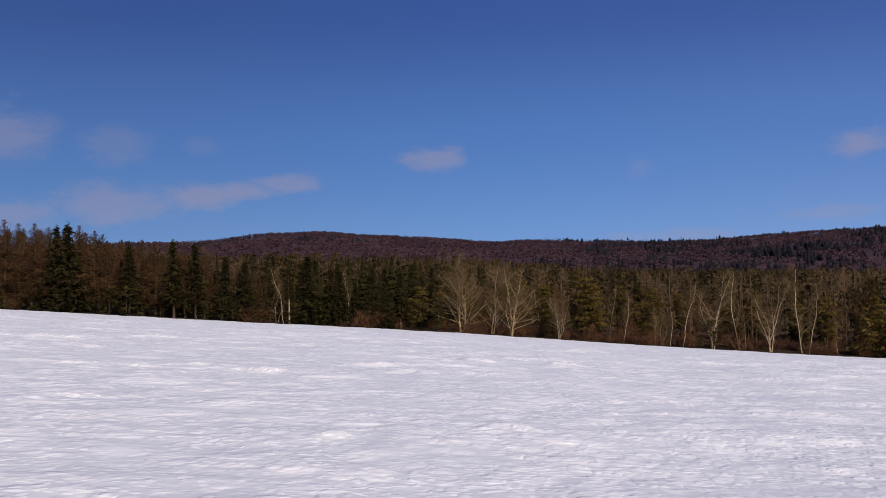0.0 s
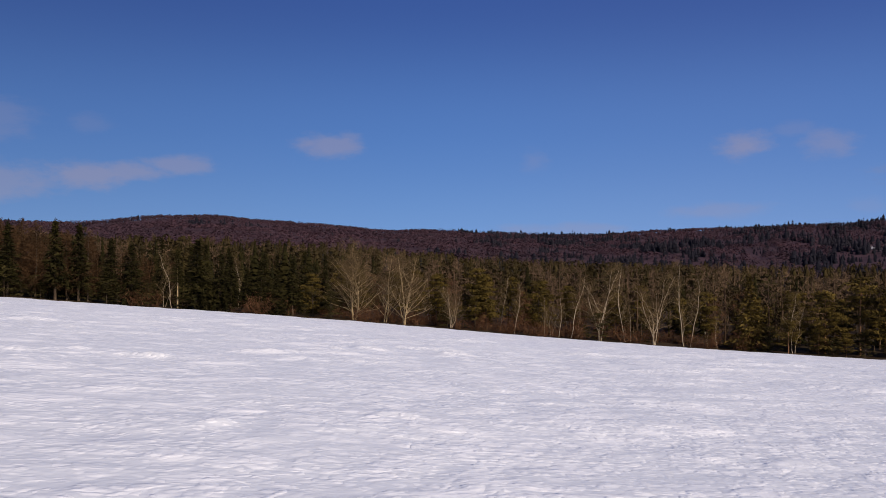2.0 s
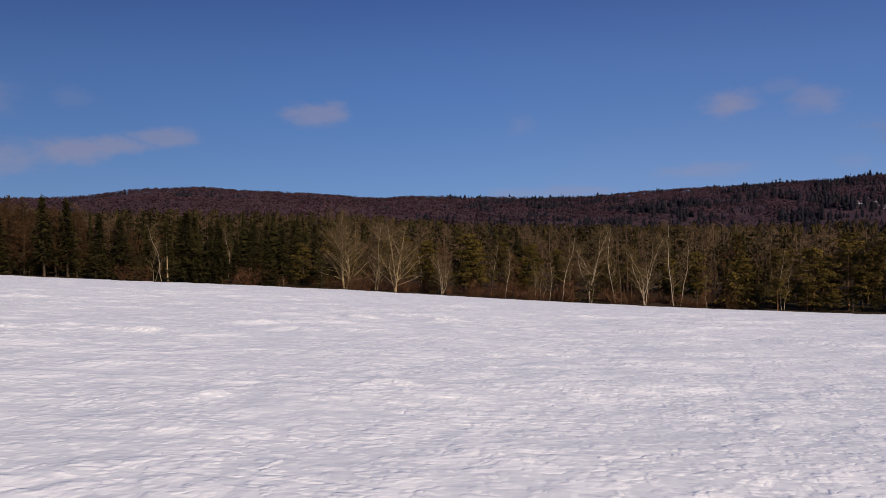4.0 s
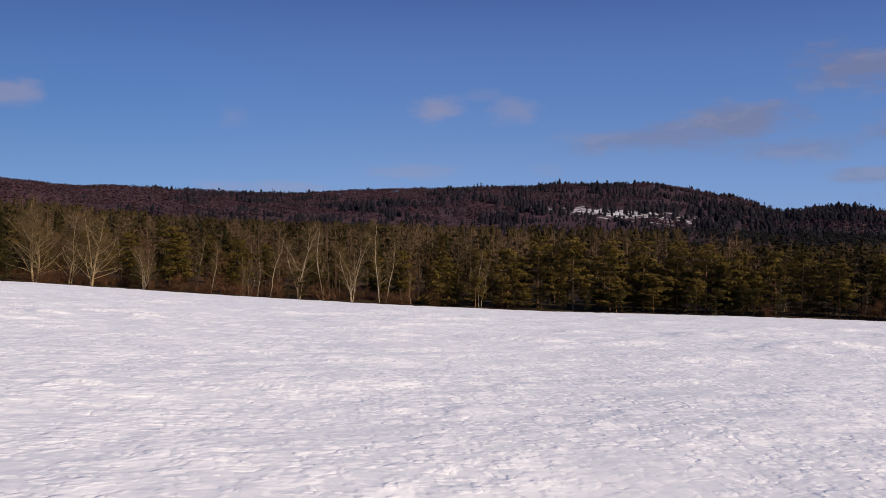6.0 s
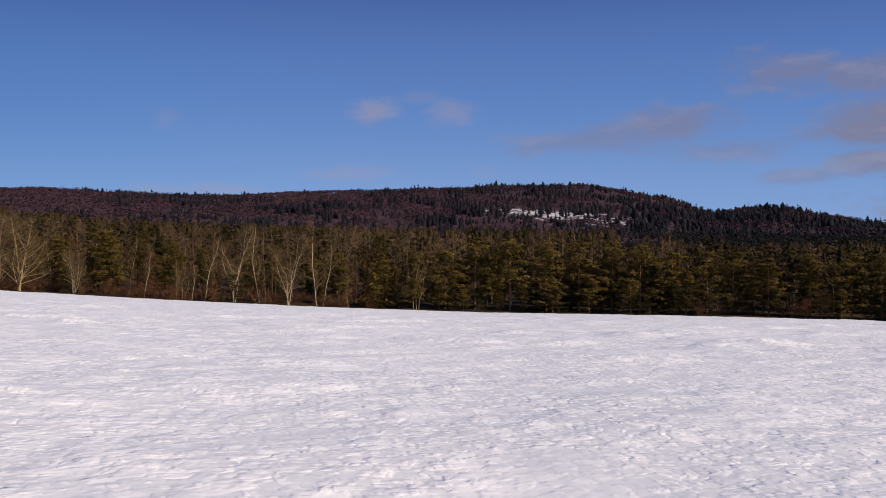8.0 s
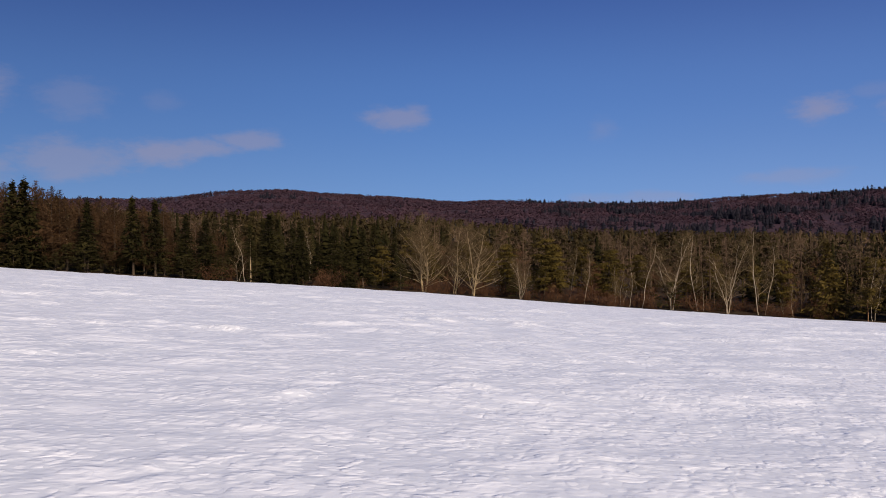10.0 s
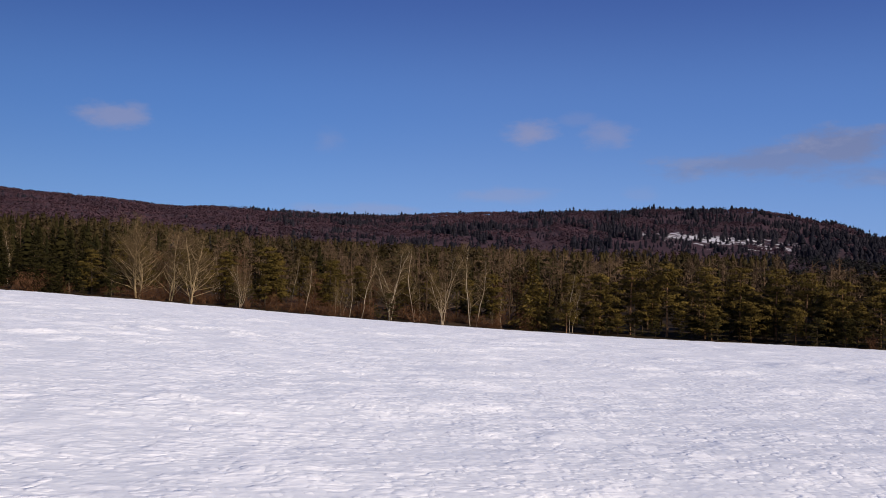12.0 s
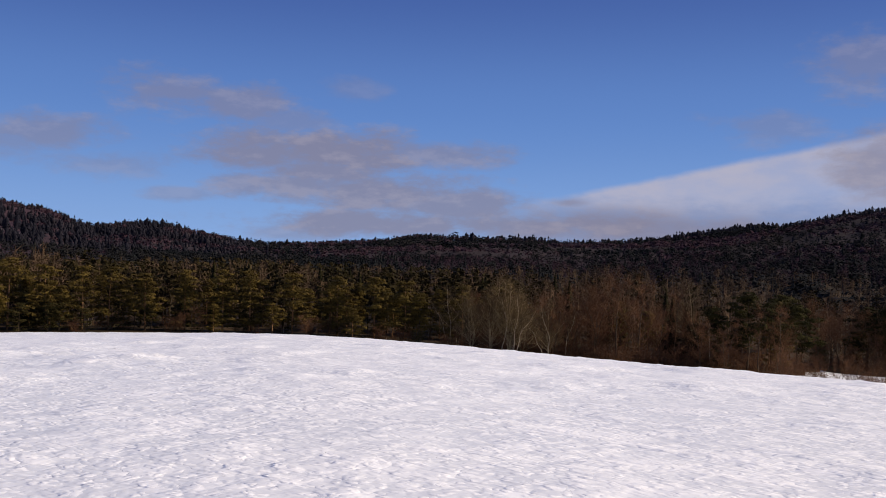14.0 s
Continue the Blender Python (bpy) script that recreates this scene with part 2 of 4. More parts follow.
TAN_BARK = bark_material("tan_bark", (0.30, 0.225, 0.125), (0.40, 0.30, 0.17), (0.19, 0.13, 0.07))
BIRCH_BARK = bark_material("birch_bark", (0.40, 0.32, 0.22), (0.50, 0.42, 0.31), (0.18, 0.12, 0.075))
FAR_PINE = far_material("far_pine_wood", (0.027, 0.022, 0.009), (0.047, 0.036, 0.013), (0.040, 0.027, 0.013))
# Spruce tones shifted blue: the hill's distance haze put into the colour.
HAZED_SPRUCE = far_material("far_spruce_wood", (0.015, 0.015, 0.021), (0.023, 0.021, 0.027), (0.011, 0.011, 0.017))
# Dark conifer green with valley shade and blue haze put into the colour.
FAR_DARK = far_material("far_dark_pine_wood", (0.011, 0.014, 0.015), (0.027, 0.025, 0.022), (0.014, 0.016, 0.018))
# Bare-wood purple-brown; its extra blue puts distance haze into the colour.
HAZED_BARE = far_material("far_bare_wood", (0.050, 0.030, 0.038), (0.085, 0.046, 0.056), (0.036, 0.024, 0.034))
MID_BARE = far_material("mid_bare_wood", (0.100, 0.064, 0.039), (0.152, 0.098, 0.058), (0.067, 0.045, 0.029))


# ---- terrain ----
rng = np.random.default_rng(7)
DEG = np.arange(-180.0, 180.01, 0.25)


def profile(knots, soft=1.5):
    """A smooth curve over the azimuth through a few heights."""
    a, v = zip(*knots)
    wide = np.interp(DEG, a, v)
    w = np.exp(-0.5 * (np.arange(-40, 41) * 0.25 / soft) ** 2)
    return np.convolve(np.pad(wide, 40, mode="wrap"), w / w.sum(), mode="valid")


BRINK_EL = profile([(-180, -1.5), (-90, -0.5), (-40, 0.4), (-25, -0.43), (-18, -1.06), (-10.5, -1.7), (-5.4, -2.07), (0, -2.5), (6.8, -3.08), (12, -3.53), (17, -3.84),
                    (22, -4.15), (25.5, -4.27), (30.5, -4.47), (38, -4.53), (45, -4.58), (54, -4.6), (58.5, -4.82), (62, -5.0), (66, -5.24), (73.8, -5.72), (80, -5.95), (84, -6.03),
                    (88, -6.15), (110, -6.5), (180, -1.5)], 1.6)
BRINK_R = profile([(-180, 130), (45, 130), (58, 105), (75, 75), (90, 60), (120, 60), (180, 130)], 4.0)
MID_EL = profile([(-180, 1.0), (-25, 2.9), (-10, 2.25), (0, 1.85), (10, 1.15), (20, 0.8), (32, 0.2), (45, -0.3), (56, -0.1), (70, 0.3), (90, 0.9), (180, 1.0)], 3.0)
RIDGE_EL = profile([(-180, 2), (-40, 2.5), (-25, 2.6), (-14, 2.86), (-11.4, 3.2), (-9.8, 3.3), (-6.6, 3.34), (-3.4, 3.13), (0.6, 2.82), (3.2, 2.64), (6.9, 2.56),
                    (11.5, 2.38), (14, 2.3), (16.3, 2.4), (20, 2.6), (23, 2.7), (26, 2.79), (31.5, 2.9), (36, 2.89), (37.5, 2.7), (38.5, 2.46), (40, 2.21),
                    (41.3, 1.85), (42.1, 1.38), (43, 1.2), (43.8, 1.23), (45.2, 1.52), (46.1, 1.46), (47.5, 1.35), (48.8, 1.08), (50, 0.85), (51.4, 0.65),
                    (52.6, 0.57), (55.5, 0.53), (58.4, 0.67), (60.4, 0.88), (61.5, 1.18), (63, 1.08), (66, 1.02), (68.8, 1), (71, 0.88), (73.7, 0.99), (76.3, 1.27),
                    (78.5, 1.57), (80.9, 2.06), (82.7, 2.04), (84.2, 2.44), (85.4, 2.6), (87.8, 3.04), (96, 3.4), (180, 2)], 0.5)
RIDGE_R = profile([(-180, 1500), (36, 1650), (44, 1450), (52, 1350), (60, 1250), (75, 1100), (90, 950), (180, 1500)], 2.5)
EDGE_R = profile([(-180, 132), (75, 132), (82, 138), (84, 185), (100, 190), (180, 132)], 1.0)
MID_R = 560.0


def lattice(x, y, seed):
    """Smooth value noise, -1 to 1."""
    xi, yi = np.floor(x).astype(np.int64), np.floor(y).astype(np.int64)
    fx, fy = x - xi, y - yi
    fx, fy = fx * fx * (3 - 2 * fx), fy * fy * (3 - 2 * fy)

    def rnd(i, j):
        h = (i * 374761393 + j * 668265263 + seed * 974634777) & 0xFFFFFFFF
        h = ((h ^ (h >> 13)) * 1274126177) & 0xFFFFFFFF
        return ((h ^ (h >> 16)) & 0xFFFF) / 32767.5 - 1
    return (rnd(xi, yi) * (1 - fx) + rnd(xi + 1, yi) * fx) * (1 - fy) + (rnd(xi, yi + 1) * (1 - fx) + rnd(xi + 1, yi + 1) * fx) * fy


def relief(x, y):
    """Wind-packed crust: low drifts, ripples and lumps."""
    turn = radians(20)
    u, v = x * math.cos(turn) + y * math.sin(turn), -x * math.sin(turn) + y * math.cos(turn)
    z = 0.028 * lattice(u / 5.0, v / 3.4, 1) + 0.014 * lattice(u / 1.5, v / 1.0, 2)
    crusted = np.clip(0.55 + 1.1 * lattice(u / 3.1 + 4, v / 2.3, 7), 0.15, 1.0)
    lump = lattice(u / 0.36, v / 0.3, 3) + 0.6 * lattice(u / 0.74 + 3, v / 0.6, 9)
    z += crusted * np.clip(np.hypot(x, y) / 22, 0.45, 1.6) * 0.024 * np.clip(lump * 1.3, -0.25, 1)
    z += np.clip(np.hypot(x, y) / 40, 0.25, 1.0) * (0.05 * np.clip(lattice(u / 1.1, v / 0.9, 4) * 1.8 - 0.4, 0, 1) + 0.09 * np.clip(lattice(u / 2.6, v / 2.0, 8) * 2.6 - 0.8, 0, 1))
    shelf = lattice(u / 4.5 + 9, v / 2.2, 5)
    return z + 0.022 * np.clip(shelf * 1.6, -1, 1) * np.clip(lattice(u / 9, v / 9, 6) * 2, 0, 1)


# Low crusted drifts that catch the sun: azimuth, elevation seen from the eye, half length in degrees.
DRIFTS = [(-23.2, -5.4, 1.1), (-20.4, -5.2, 1.5), (-16.5, -5.3, 1.0), (-14.8, -3.9, 1.8), (-12.0, -4.4, 1.5), (-9.8, -4.5, 1.0), (-3.3, -4.4, 2.3), (0.0, -4.2, 1.5), (2.0, -4.2, 1.2),
          (6.9, -4.6, 1.2), (1.0, -3.9, 1.2), (9.4, -11.9, 2.1), (17.1, -10.1, 1.4), (25.9, -10.1, 1.5), (3.3, -8.1, 1.6), (33.0, -6.8, 1.0), (41.8, -5.8, 1.6), (46.5, -6.0, 1.8),
          (52.1, -5.5, 1.0), (45.4, -10.5, 1.5), (60.7, -9.8, 1.0), (-6.9, -8.0, 1.0)]
drift_spots = []


def drifts(x, y):
    z = 0.0
    for a, r, half in drift_spots:
        u = (np.degrees(np.arctan2(x, y)) - a + 0.25 * lattice(x / 0.6, y / 0.6, 31)) / half
        v = (np.hypot(x, y) - r * (1 + 0.05 * lattice(x / 0.8, y / 2.0, 32) + 0.012 * u)) / (0.012 * r + 0.12)
        z = z + 0.0038 * r * np.exp(-u ** 4 - v * v) * (0.7 + 0.5 * lattice(x / 0.35, y / 0.35, 33))
    return z


def height(x, y, rough=False):
    x, y = np.asarray(x, float), np.asarray(y, float)
    a, r = np.degrees(np.arctan2(x, y)), np.hypot(x, y)
    t = np.tan(np.radians(np.interp(a, DEG, BRINK_EL)))
    d, edge = np.interp(a, DEG, BRINK_R), np.interp(a, DEG, EDGE_R)
    z = (t + 2 * EYE / d) * r - EYE * (r / d) ** 2
    z_d = EYE + d * t
    low = np.clip((a - 82) / 2.5, 0, 1) * np.clip((150 - a) / 30, 0, 1)
    fall = -0.012 + 0.021 * low * np.clip((r - d - 70) / 40, 0, 1)
    z = np.where(r > d, z_d + (t + fall) * (r - d), z)
    fall = -0.012 + 0.021 * low * np.clip((edge - d - 70) / 40, 0, 1)
    z_edge = z_d + (t + fall) * (edge - d)
    mid = EYE + MID_R * np.tan(np.radians(np.interp(a, DEG, MID_EL))) - 12.0
    s = np.clip((r - edge) / (MID_R - edge), 0, 1)
    z = np.where(r > edge, z_edge + (mid - z_edge) * (0.75 * s + 0.25 * s * s), z)
    top_r = np.interp(a, DEG, RIDGE_R)
    top = EYE + top_r * np.tan(np.radians(np.interp(a, DEG, RIDGE_EL)))
    s = np.clip((r - MID_R) / (top_r - MID_R), 0, 1)
    z = np.where(r > MID_R, mid + (top - mid) * (0.55 * s + 0.45 * s * s * (3 - 2 * s)), z)
    z = np.where(r > top_r, top - 0.10 * (r - top_r) * np.clip((r - top_r) / 300, 0, 1), z)
    far = np.clip((r - 160) / 400, 0, 1)
    z = z + far * (2.2 * lattice(x / 60, y / 60, 11) + 3.0 * lattice(x / 170, y / 170, 12)) * np.clip((top_r - r) / 200, 0.15, 1)
    if rough:
        z = z + relief(x, y) * np.clip(1.4 - r / 160, 0.25, 1) + drifts(x, y)
    return z


reach_out = np.geomspace(4, 110, 400)
for a_, e_, half_ in DRIFTS:
    seen = height(reach_out * math.sin(radians(a_)), reach_out * math.cos(radians(a_))) - EYE > reach_out * math.tan(radians(e_))
    drift_spots.append((a_, float(reach_out[np.argmax(seen)]), half_))


def sheet_mesh(name, verts, faces):
    me = bpy.data.meshes.new(name)
    verts, faces = np.asarray(verts, np.float32), np.asarray(faces, np.int32)
    me.vertices.add(len(verts))
    me.vertices.foreach_set("co", verts.ravel())
    me.loops.add(faces.size)
    me.loops.foreach_set("vertex_index", faces.ravel())
    me.polygons.add(len(faces))
    me.polygons.foreach_set("loop_start", np.arange(len(faces), dtype=np.int32) * faces.shape[1])
    me.update(calc_edges=True)
    return me


def build_ground():
    az = np.unique(np.concatenate([np.arange(-180, -32, 4.0), np.arange(-32, 97, 0.38), np.arange(98, 180, 4.0)]))
    r = [0.04]
    while r[-1] < 4700:
        q = r[-1]
        r.append(q + (0.35 if q < 5 else max(0.075, q * 0.0065) if q < 60 else q * 0.01 if q < 132 else q * 0.02 if q < 150 else q * 0.035 if q < 560 else q * 0.028 if q < 1750 else q * 0.08))
    r = np.array(r)
    A, Rr = np.meshgrid(np.radians(az), r)
    x, y = Rr * np.sin(A), Rr * np.cos(A)
    z = height(x, y, True)
    nr, na = x.shape
    verts = np.stack([x.ravel(), y.ravel(), z.ravel()], 1)
    i = np.arange(nr - 1)[:, None] * na
    j = np.arange(na)[None, :]
    k = (j + 1) % na
    faces = np.stack([i + j, i + na + j, i + na + k, i + k], -1).reshape(-1, 4)[:, ::-1]
    me = sheet_mesh("ground", verts, faces)
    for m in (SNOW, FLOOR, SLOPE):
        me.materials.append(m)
    c = verts[faces].mean(1)
    ca, cr = np.degrees(np.arctan2(c[:, 0], c[:, 1])), np.hypot(c[:, 0], c[:, 1])
    edge = np.interp(ca, DEG, EDGE_R)
    what = np.where(cr < edge - 1.0 + 0.6 * lattice(c[:, 0] / 3, c[:, 1] / 3, 21), 0, np.where(cr < MID_R, 1, 2))
    me.polygons.foreach_set("material_index", what.astype(np.int32))
    me.polygons.foreach_set("use_smooth", np.ones(len(faces), bool))
    return tagged(new("ground", me), "snow-covered sloping field running into a wooded valley", "ground", kind="structure")


build_ground()


# ---- trees: parts made of tubes and small blades ----
def tube(points, radii, sides=5):
    points, radii = np.asarray(points, float), np.asarray(radii, float)
    n_p = len(points)
    way = np.gradient(points, axis=0)
    way /= np.linalg.norm(way, axis=1, keepdims=True) + 1e-9
    ref = np.where(np.abs(way[:, 2:3]) < 0.9, np.array([[0, 0, 1.0]]), np.array([[1.0, 0, 0]]))
    u = np.cross(way, ref)
    u /= np.linalg.norm(u, axis=1, keepdims=True) + 1e-9
    v = np.cross(way, u)
    t = np.linspace(0, 2 * np.pi, sides, endpoint=False)
    ring = points[:, None] + radii[:, None, None] * (np.cos(t)[None, :, None] * u[:, None] + np.sin(t)[None, :, None] * v[:, None])
    i, j = np.meshgrid(np.arange(n_p - 1), np.arange(sides), indexing="ij")
    a, b = i * sides + j, i * sides + (j + 1) % sides
    q = np.stack([a, b, b + sides, a + sides], -1).reshape(-1, 4)
    return ring.reshape(-1, 3), np.concatenate([q[:, [0, 1, 2]], q[:, [0, 2, 3]]])


def blades(centres, length, width, lift=0.3, gen=None, towards=None):
    """Small pointed leaves or sprays: one triangle each, in mixed directions."""
    gen = gen or rng
    c = np.asarray(centres, float)
    m = len(c)
    d = gen.normal(size=(m, 3))
    if towards is not None:
        d = d * 0.55 + towards
    d[:, 2] += lift
    d /= np.linalg.norm(d, axis=1, keepdims=True) + 1e-9
    s = np.cross(d, gen.normal(size=(m, 3)))
    s /= np.linalg.norm(s, axis=1, keepdims=True) + 1e-9
    ln = length * gen.uniform(0.6, 1.4, (m, 1))
    wd = width * gen.uniform(0.6, 1.4, (m, 1))
    v = np.stack([c - d * ln * 0.5 - s * wd * 0.5, c - d * ln * 0.5 + s * wd * 0.5, c + d * ln * 0.5], 1).reshape(-1, 3)
    return v, np.arange(3 * m).reshape(-1, 3)


def pad(centre, radii, count, length, width, gen):
    """A clump of needle sprays that lie on its rounded skin, denser above than below."""
    d = gen.normal(size=(count, 3))
    d[:, 2] = np.where(d[:, 2] < -0.4, -d[:, 2], d[:, 2])
    d /= np.linalg.norm(d, axis=1, keepdims=True) + 1e-9
    c = centre + d * radii * gen.uniform(0.75, 1.1, (count, 1))
    nrm = d / radii + gen.normal(size=(count, 3)) * 0.22 / np.mean(radii)
    nrm /= np.linalg.norm(nrm, axis=1, keepdims=True) + 1e-9
    t = np.cross(nrm, gen.normal(size=(count, 3)))
    t /= np.linalg.norm(t, axis=1, keepdims=True) + 1e-9
    s = np.cross(nrm, t)
    ln, wd = length * gen.uniform(0.7, 1.4, (count, 1)), width * gen.uniform(0.7, 1.4, (count, 1))
    v = np.stack([c - t * ln * 0.5 - s * wd * 0.5, c - t * ln * 0.5 + s * wd * 0.5, c + t * ln * 0.5], 1).reshape(-1, 3)
    return v, np.arange(3 * count).reshape(-1, 3)


def joined(pieces):
    verts, faces, base = [], [], 0
    for v, f in pieces:
        verts.append(v)
        faces.append(f + base)
        base += len(v)
    return np.concatenate(verts), np.concatenate(faces)


def part(name, pieces, material, parent, label=""):
    v, f = joined(pieces)
    me = sheet_mesh(name, v, f)
    me.materials.append(material)
    ob = new(name, me)
    ob.parent = parent
    return tagged(ob, label)


def limb(start, way, length, radius, gen, bend=0.25, up=0.3, n_p=5):
    pts, p, d = [np.array(start, float)], np.array(start, float), np.array(way, float)
    for _ in range(n_p - 1):
        d = d + gen.normal(size=3) * bend * 0.4 + np.array([0, 0, up / n_p])
        d /= np.linalg.norm(d)
        p = p + d * length / (n_p - 1)
        pts.append(p)
    return np.array(pts), radius * np.linspace(1, 0.25, n_p)


def aside(az_, rise):
    c = math.sqrt(max(0, 1 - rise * rise))
    return np.array([math.cos(az_) * c, math.sin(az_) * c, rise])


def pine_parts(seed, h=10.0, low=0.18, lean=0.04, bush=0.27, many=(58, 82), leaf=0.042, boughs=29):
    """A pine: a slightly bent trunk, boughs set singly, rounded clumps of needle sprays along each."""
    gen = np.random.default_rng(seed)
    trunk_pts = np.stack([np.cumsum(gen.normal(0, lean, 9)), np.cumsum(gen.normal(0, lean, 9)), np.linspace(-0.3, h * 0.95, 9)], 1)
    trunk = [tube(trunk_pts, np.linspace(0.15, 0.03, 9) * h / 10, 7)]
    limbs, needles = [], []
    for b in range(boughs):
        f = (b + gen.uniform(0, 1)) / boughs
        z = h * (low + (0.95 - low) * f)
        reach = h * (bush * (1 - f ** 1.8) ** 0.8 * (0.72 + 0.28 * min(1, f * 4)) + 0.035)
        base = np.array([np.interp(z, trunk_pts[:, 2], trunk_pts[:, 0]), np.interp(z, trunk_pts[:, 2], trunk_pts[:, 1]), z])
        length = reach * gen.uniform(0.5, 1.2)
        pts, rad = limb(base, aside(b * 2.4 + gen.normal(0, 0.5), 0.05 + 0.55 * f + gen.normal(0, 0.16)), length, 0.035 * h / 10, gen, 0.25, 0.4, 4)
        limbs.append(tube(pts, rad, 3))
        for at in (0.5, 1.0) if length > 0.13 * h else (0.9,):
            k = at * 3
            i = min(2, int(k))
            c = pts[i] + (pts[i + 1] - pts[i]) * (k - i) + gen.normal(size=3) * np.array([0.15, 0.15, 0.08]) * h / 10
            size = h * (0.064 + 0.032 * at) * gen.uniform(0.65, 1.3)
            needles.append(pad(c + np.array([0, 0, 0.1]), np.array([size, size, size * gen.uniform(0.28, 0.5)]), int(gen.integers(*many)), leaf * h, leaf * 0.44 * h, gen))
    return trunk, limbs, needles


def spruce_parts(seed, h=10.0, slim=0.19, low=0.05):
    gen = np.random.default_rng(seed)
    trunk = [tube([(0, 0, -0.3), (0.03, 0, h * 0.5), (0, 0.02, h)], [0.14 * h / 10, 0.08 * h / 10, 0.012], 6)]
    limbs, needles = [], []
    z = h * low
    while z < h * 0.985:
        f = z / h
        reach = h * slim * ((1 - f) ** 0.85 + 0.02) * gen.uniform(0.85, 1.12)
        first = gen.uniform(0, 6.28)
        for b in range(7 if f < 0.7 else 5):
            length = reach * gen.uniform(0.75, 1.15)
            pts, rad = limb((0, 0, z), aside(first + b * 6.28 / (7 if f < 0.7 else 5) + gen.normal(0, 0.15), -0.15 + 0.5 * f * f), length, 0.02 * h / 10, gen, 0.12, 0.15, 3)
            limbs.append(tube(pts, rad, 3))
            m = max(4, int(7 * length))
            t = gen.uniform(0.2, 1.0, m)[:, None]
            way = (pts[-1] - pts[0])
            c = pts[0] + way * t + gen.normal(size=(m, 3)) * np.array([0.12, 0.12, 0.08]) * (0.5 + length * 0.5)
            c[:, 2] -= 0.1
            needles.append(blades(c, 0.6, 0.22, -0.35, gen, way / (np.linalg.norm(way) + 1e-6) * 0.9))
        z += h * (0.030 + 0.012 * (1 - f))
    c = np.array([0, 0, h]) + gen.normal(size=(12, 3)) * np.array([0.06, 0.06, 0.25])
    needles.append(blades(c, 0.4, 0.1, 0.8, gen))
    return trunk, limbs, needles


def larch_parts(seed, h=14.0):
    gen = np.random.default_rng(seed)
    trunk = [tube([(0, 0, -0.3), (0.1, 0.05, h * 0.5), (0.05, 0, h)], [0.16, 0.09, 0.015], 6)]
    limbs, twigs = [], []
    z = h * 0.12
    while z < h * 0.99:
        f = z / h
        reach = h * (0.26 * (1 - f) ** 0.8 + 0.008) * gen.uniform(0.7, 1.2)
        for b in range(5):
            length = reach * gen.uniform(0.6, 1.2)
            pts, rad = limb((0, 0, z), aside(gen.uniform(0, 6.28), 0.05 + 0.45 * f), length, 0.022, gen, 0.15, 0.3, 2)
            limbs.append(tube(pts, rad, 3))
            m = max(4, int(11 * length))
            t = gen.uniform(0.05, 1.05, m)[:, None]
            c = pts[0] + (pts[-1] - pts[0]) * t + gen.normal(size=(m, 3)) * (0.05 + 0.12 * (1 - f))
            twigs.append(blades(c, 0.3 + 0.4 * (1 - f), 0.05 + 0.04 * (1 - f), 0.15, gen))
        z += h * (0.018 + 0.014 * (1 - f))
    return trunk, limbs, twigs


def bare_parts(seed, h=11.0, stems=1, spread=0.35, fork=0.35, fine=1.0, thick=1.0, wave=0.22, up=0.35):
    """A leafless broadleaf: stems fork into limbs, limbs into rods, rods into twigs. Stems and limbs are lists of single pieces."""
    gen = np.random.default_rng(seed)
    trunk, limbs, twigs = [], [], []
    for s in range(stems):
        a = 6.28 * s / stems + gen.normal(0, 0.5)
        tilt = gen.uniform(0.0, 0.05) if stems == 1 else gen.uniform(0.35, 1.0) * spread * 0.55
        way = np.array([math.cos(a) * tilt, math.sin(a) * tilt, 1.0])
        tall = h * gen.uniform(0.72, 1.0) if s else h
        pts, _ = limb((math.cos(a) * 0.12 * (stems > 1), math.sin(a) * 0.12 * (stems > 1), -0.3), way / np.linalg.norm(way), tall * 0.97, 0.1, gen, wave, up, 12)
        rad = np.linspace(1, 0.1, 12) ** 1.15 * 0.105 * (h / 11) * thick * (1.0 if stems == 1 else 0.72) + 0.008
        trunk.append(tube(pts, rad, 6))
        n_l = int(17 * fine)
        for b in range(n_l):
            t = fork + (0.97 - fork) * (b + gen.uniform(0, 1)) / n_l
            k = t * 11
            i = min(10, int(k))
            p = pts[i] + (pts[i + 1] - pts[i]) * (k - i)
            length = tall * spread * (1.12 - t) * gen.uniform(0.6, 1.3) + 0.6
            lp, lr = limb(p, aside(gen.uniform(0, 6.28), gen.uniform(0.3, 0.8)), length, 0.040 * thick * (1.1 - t) + 0.006, gen, 0.35, 0.55, 6)
            limbs.append(tube(lp, lr, 4))
            for q in range(int(6 * fine)):
                u = gen.uniform(0.2, 1.0) * 5
                i2 = min(4, int(u))
                p2 = lp[i2] + (lp[i2 + 1] - lp[i2]) * (u - i2)
                l2 = length * gen.uniform(0.22, 0.5) + 0.3
                rp, rr = limb(p2, aside(gen.uniform(0, 6.28), gen.uniform(0.2, 0.9)), l2, 0.011 * thick + 0.003, gen, 0.35, 0.4, 3)
                twigs.append(tube(rp, rr, 3))
                m = 6
                tt = gen.uniform(0.2, 1.15, m)[:, None]
                c = rp[0] + (rp[-1] - rp[0]) * tt + gen.normal(size=(m, 3)) * 0.15
                twigs.append(blades(c, 0.7, 0.026, 0.7, gen))
    return trunk, limbs, twigs


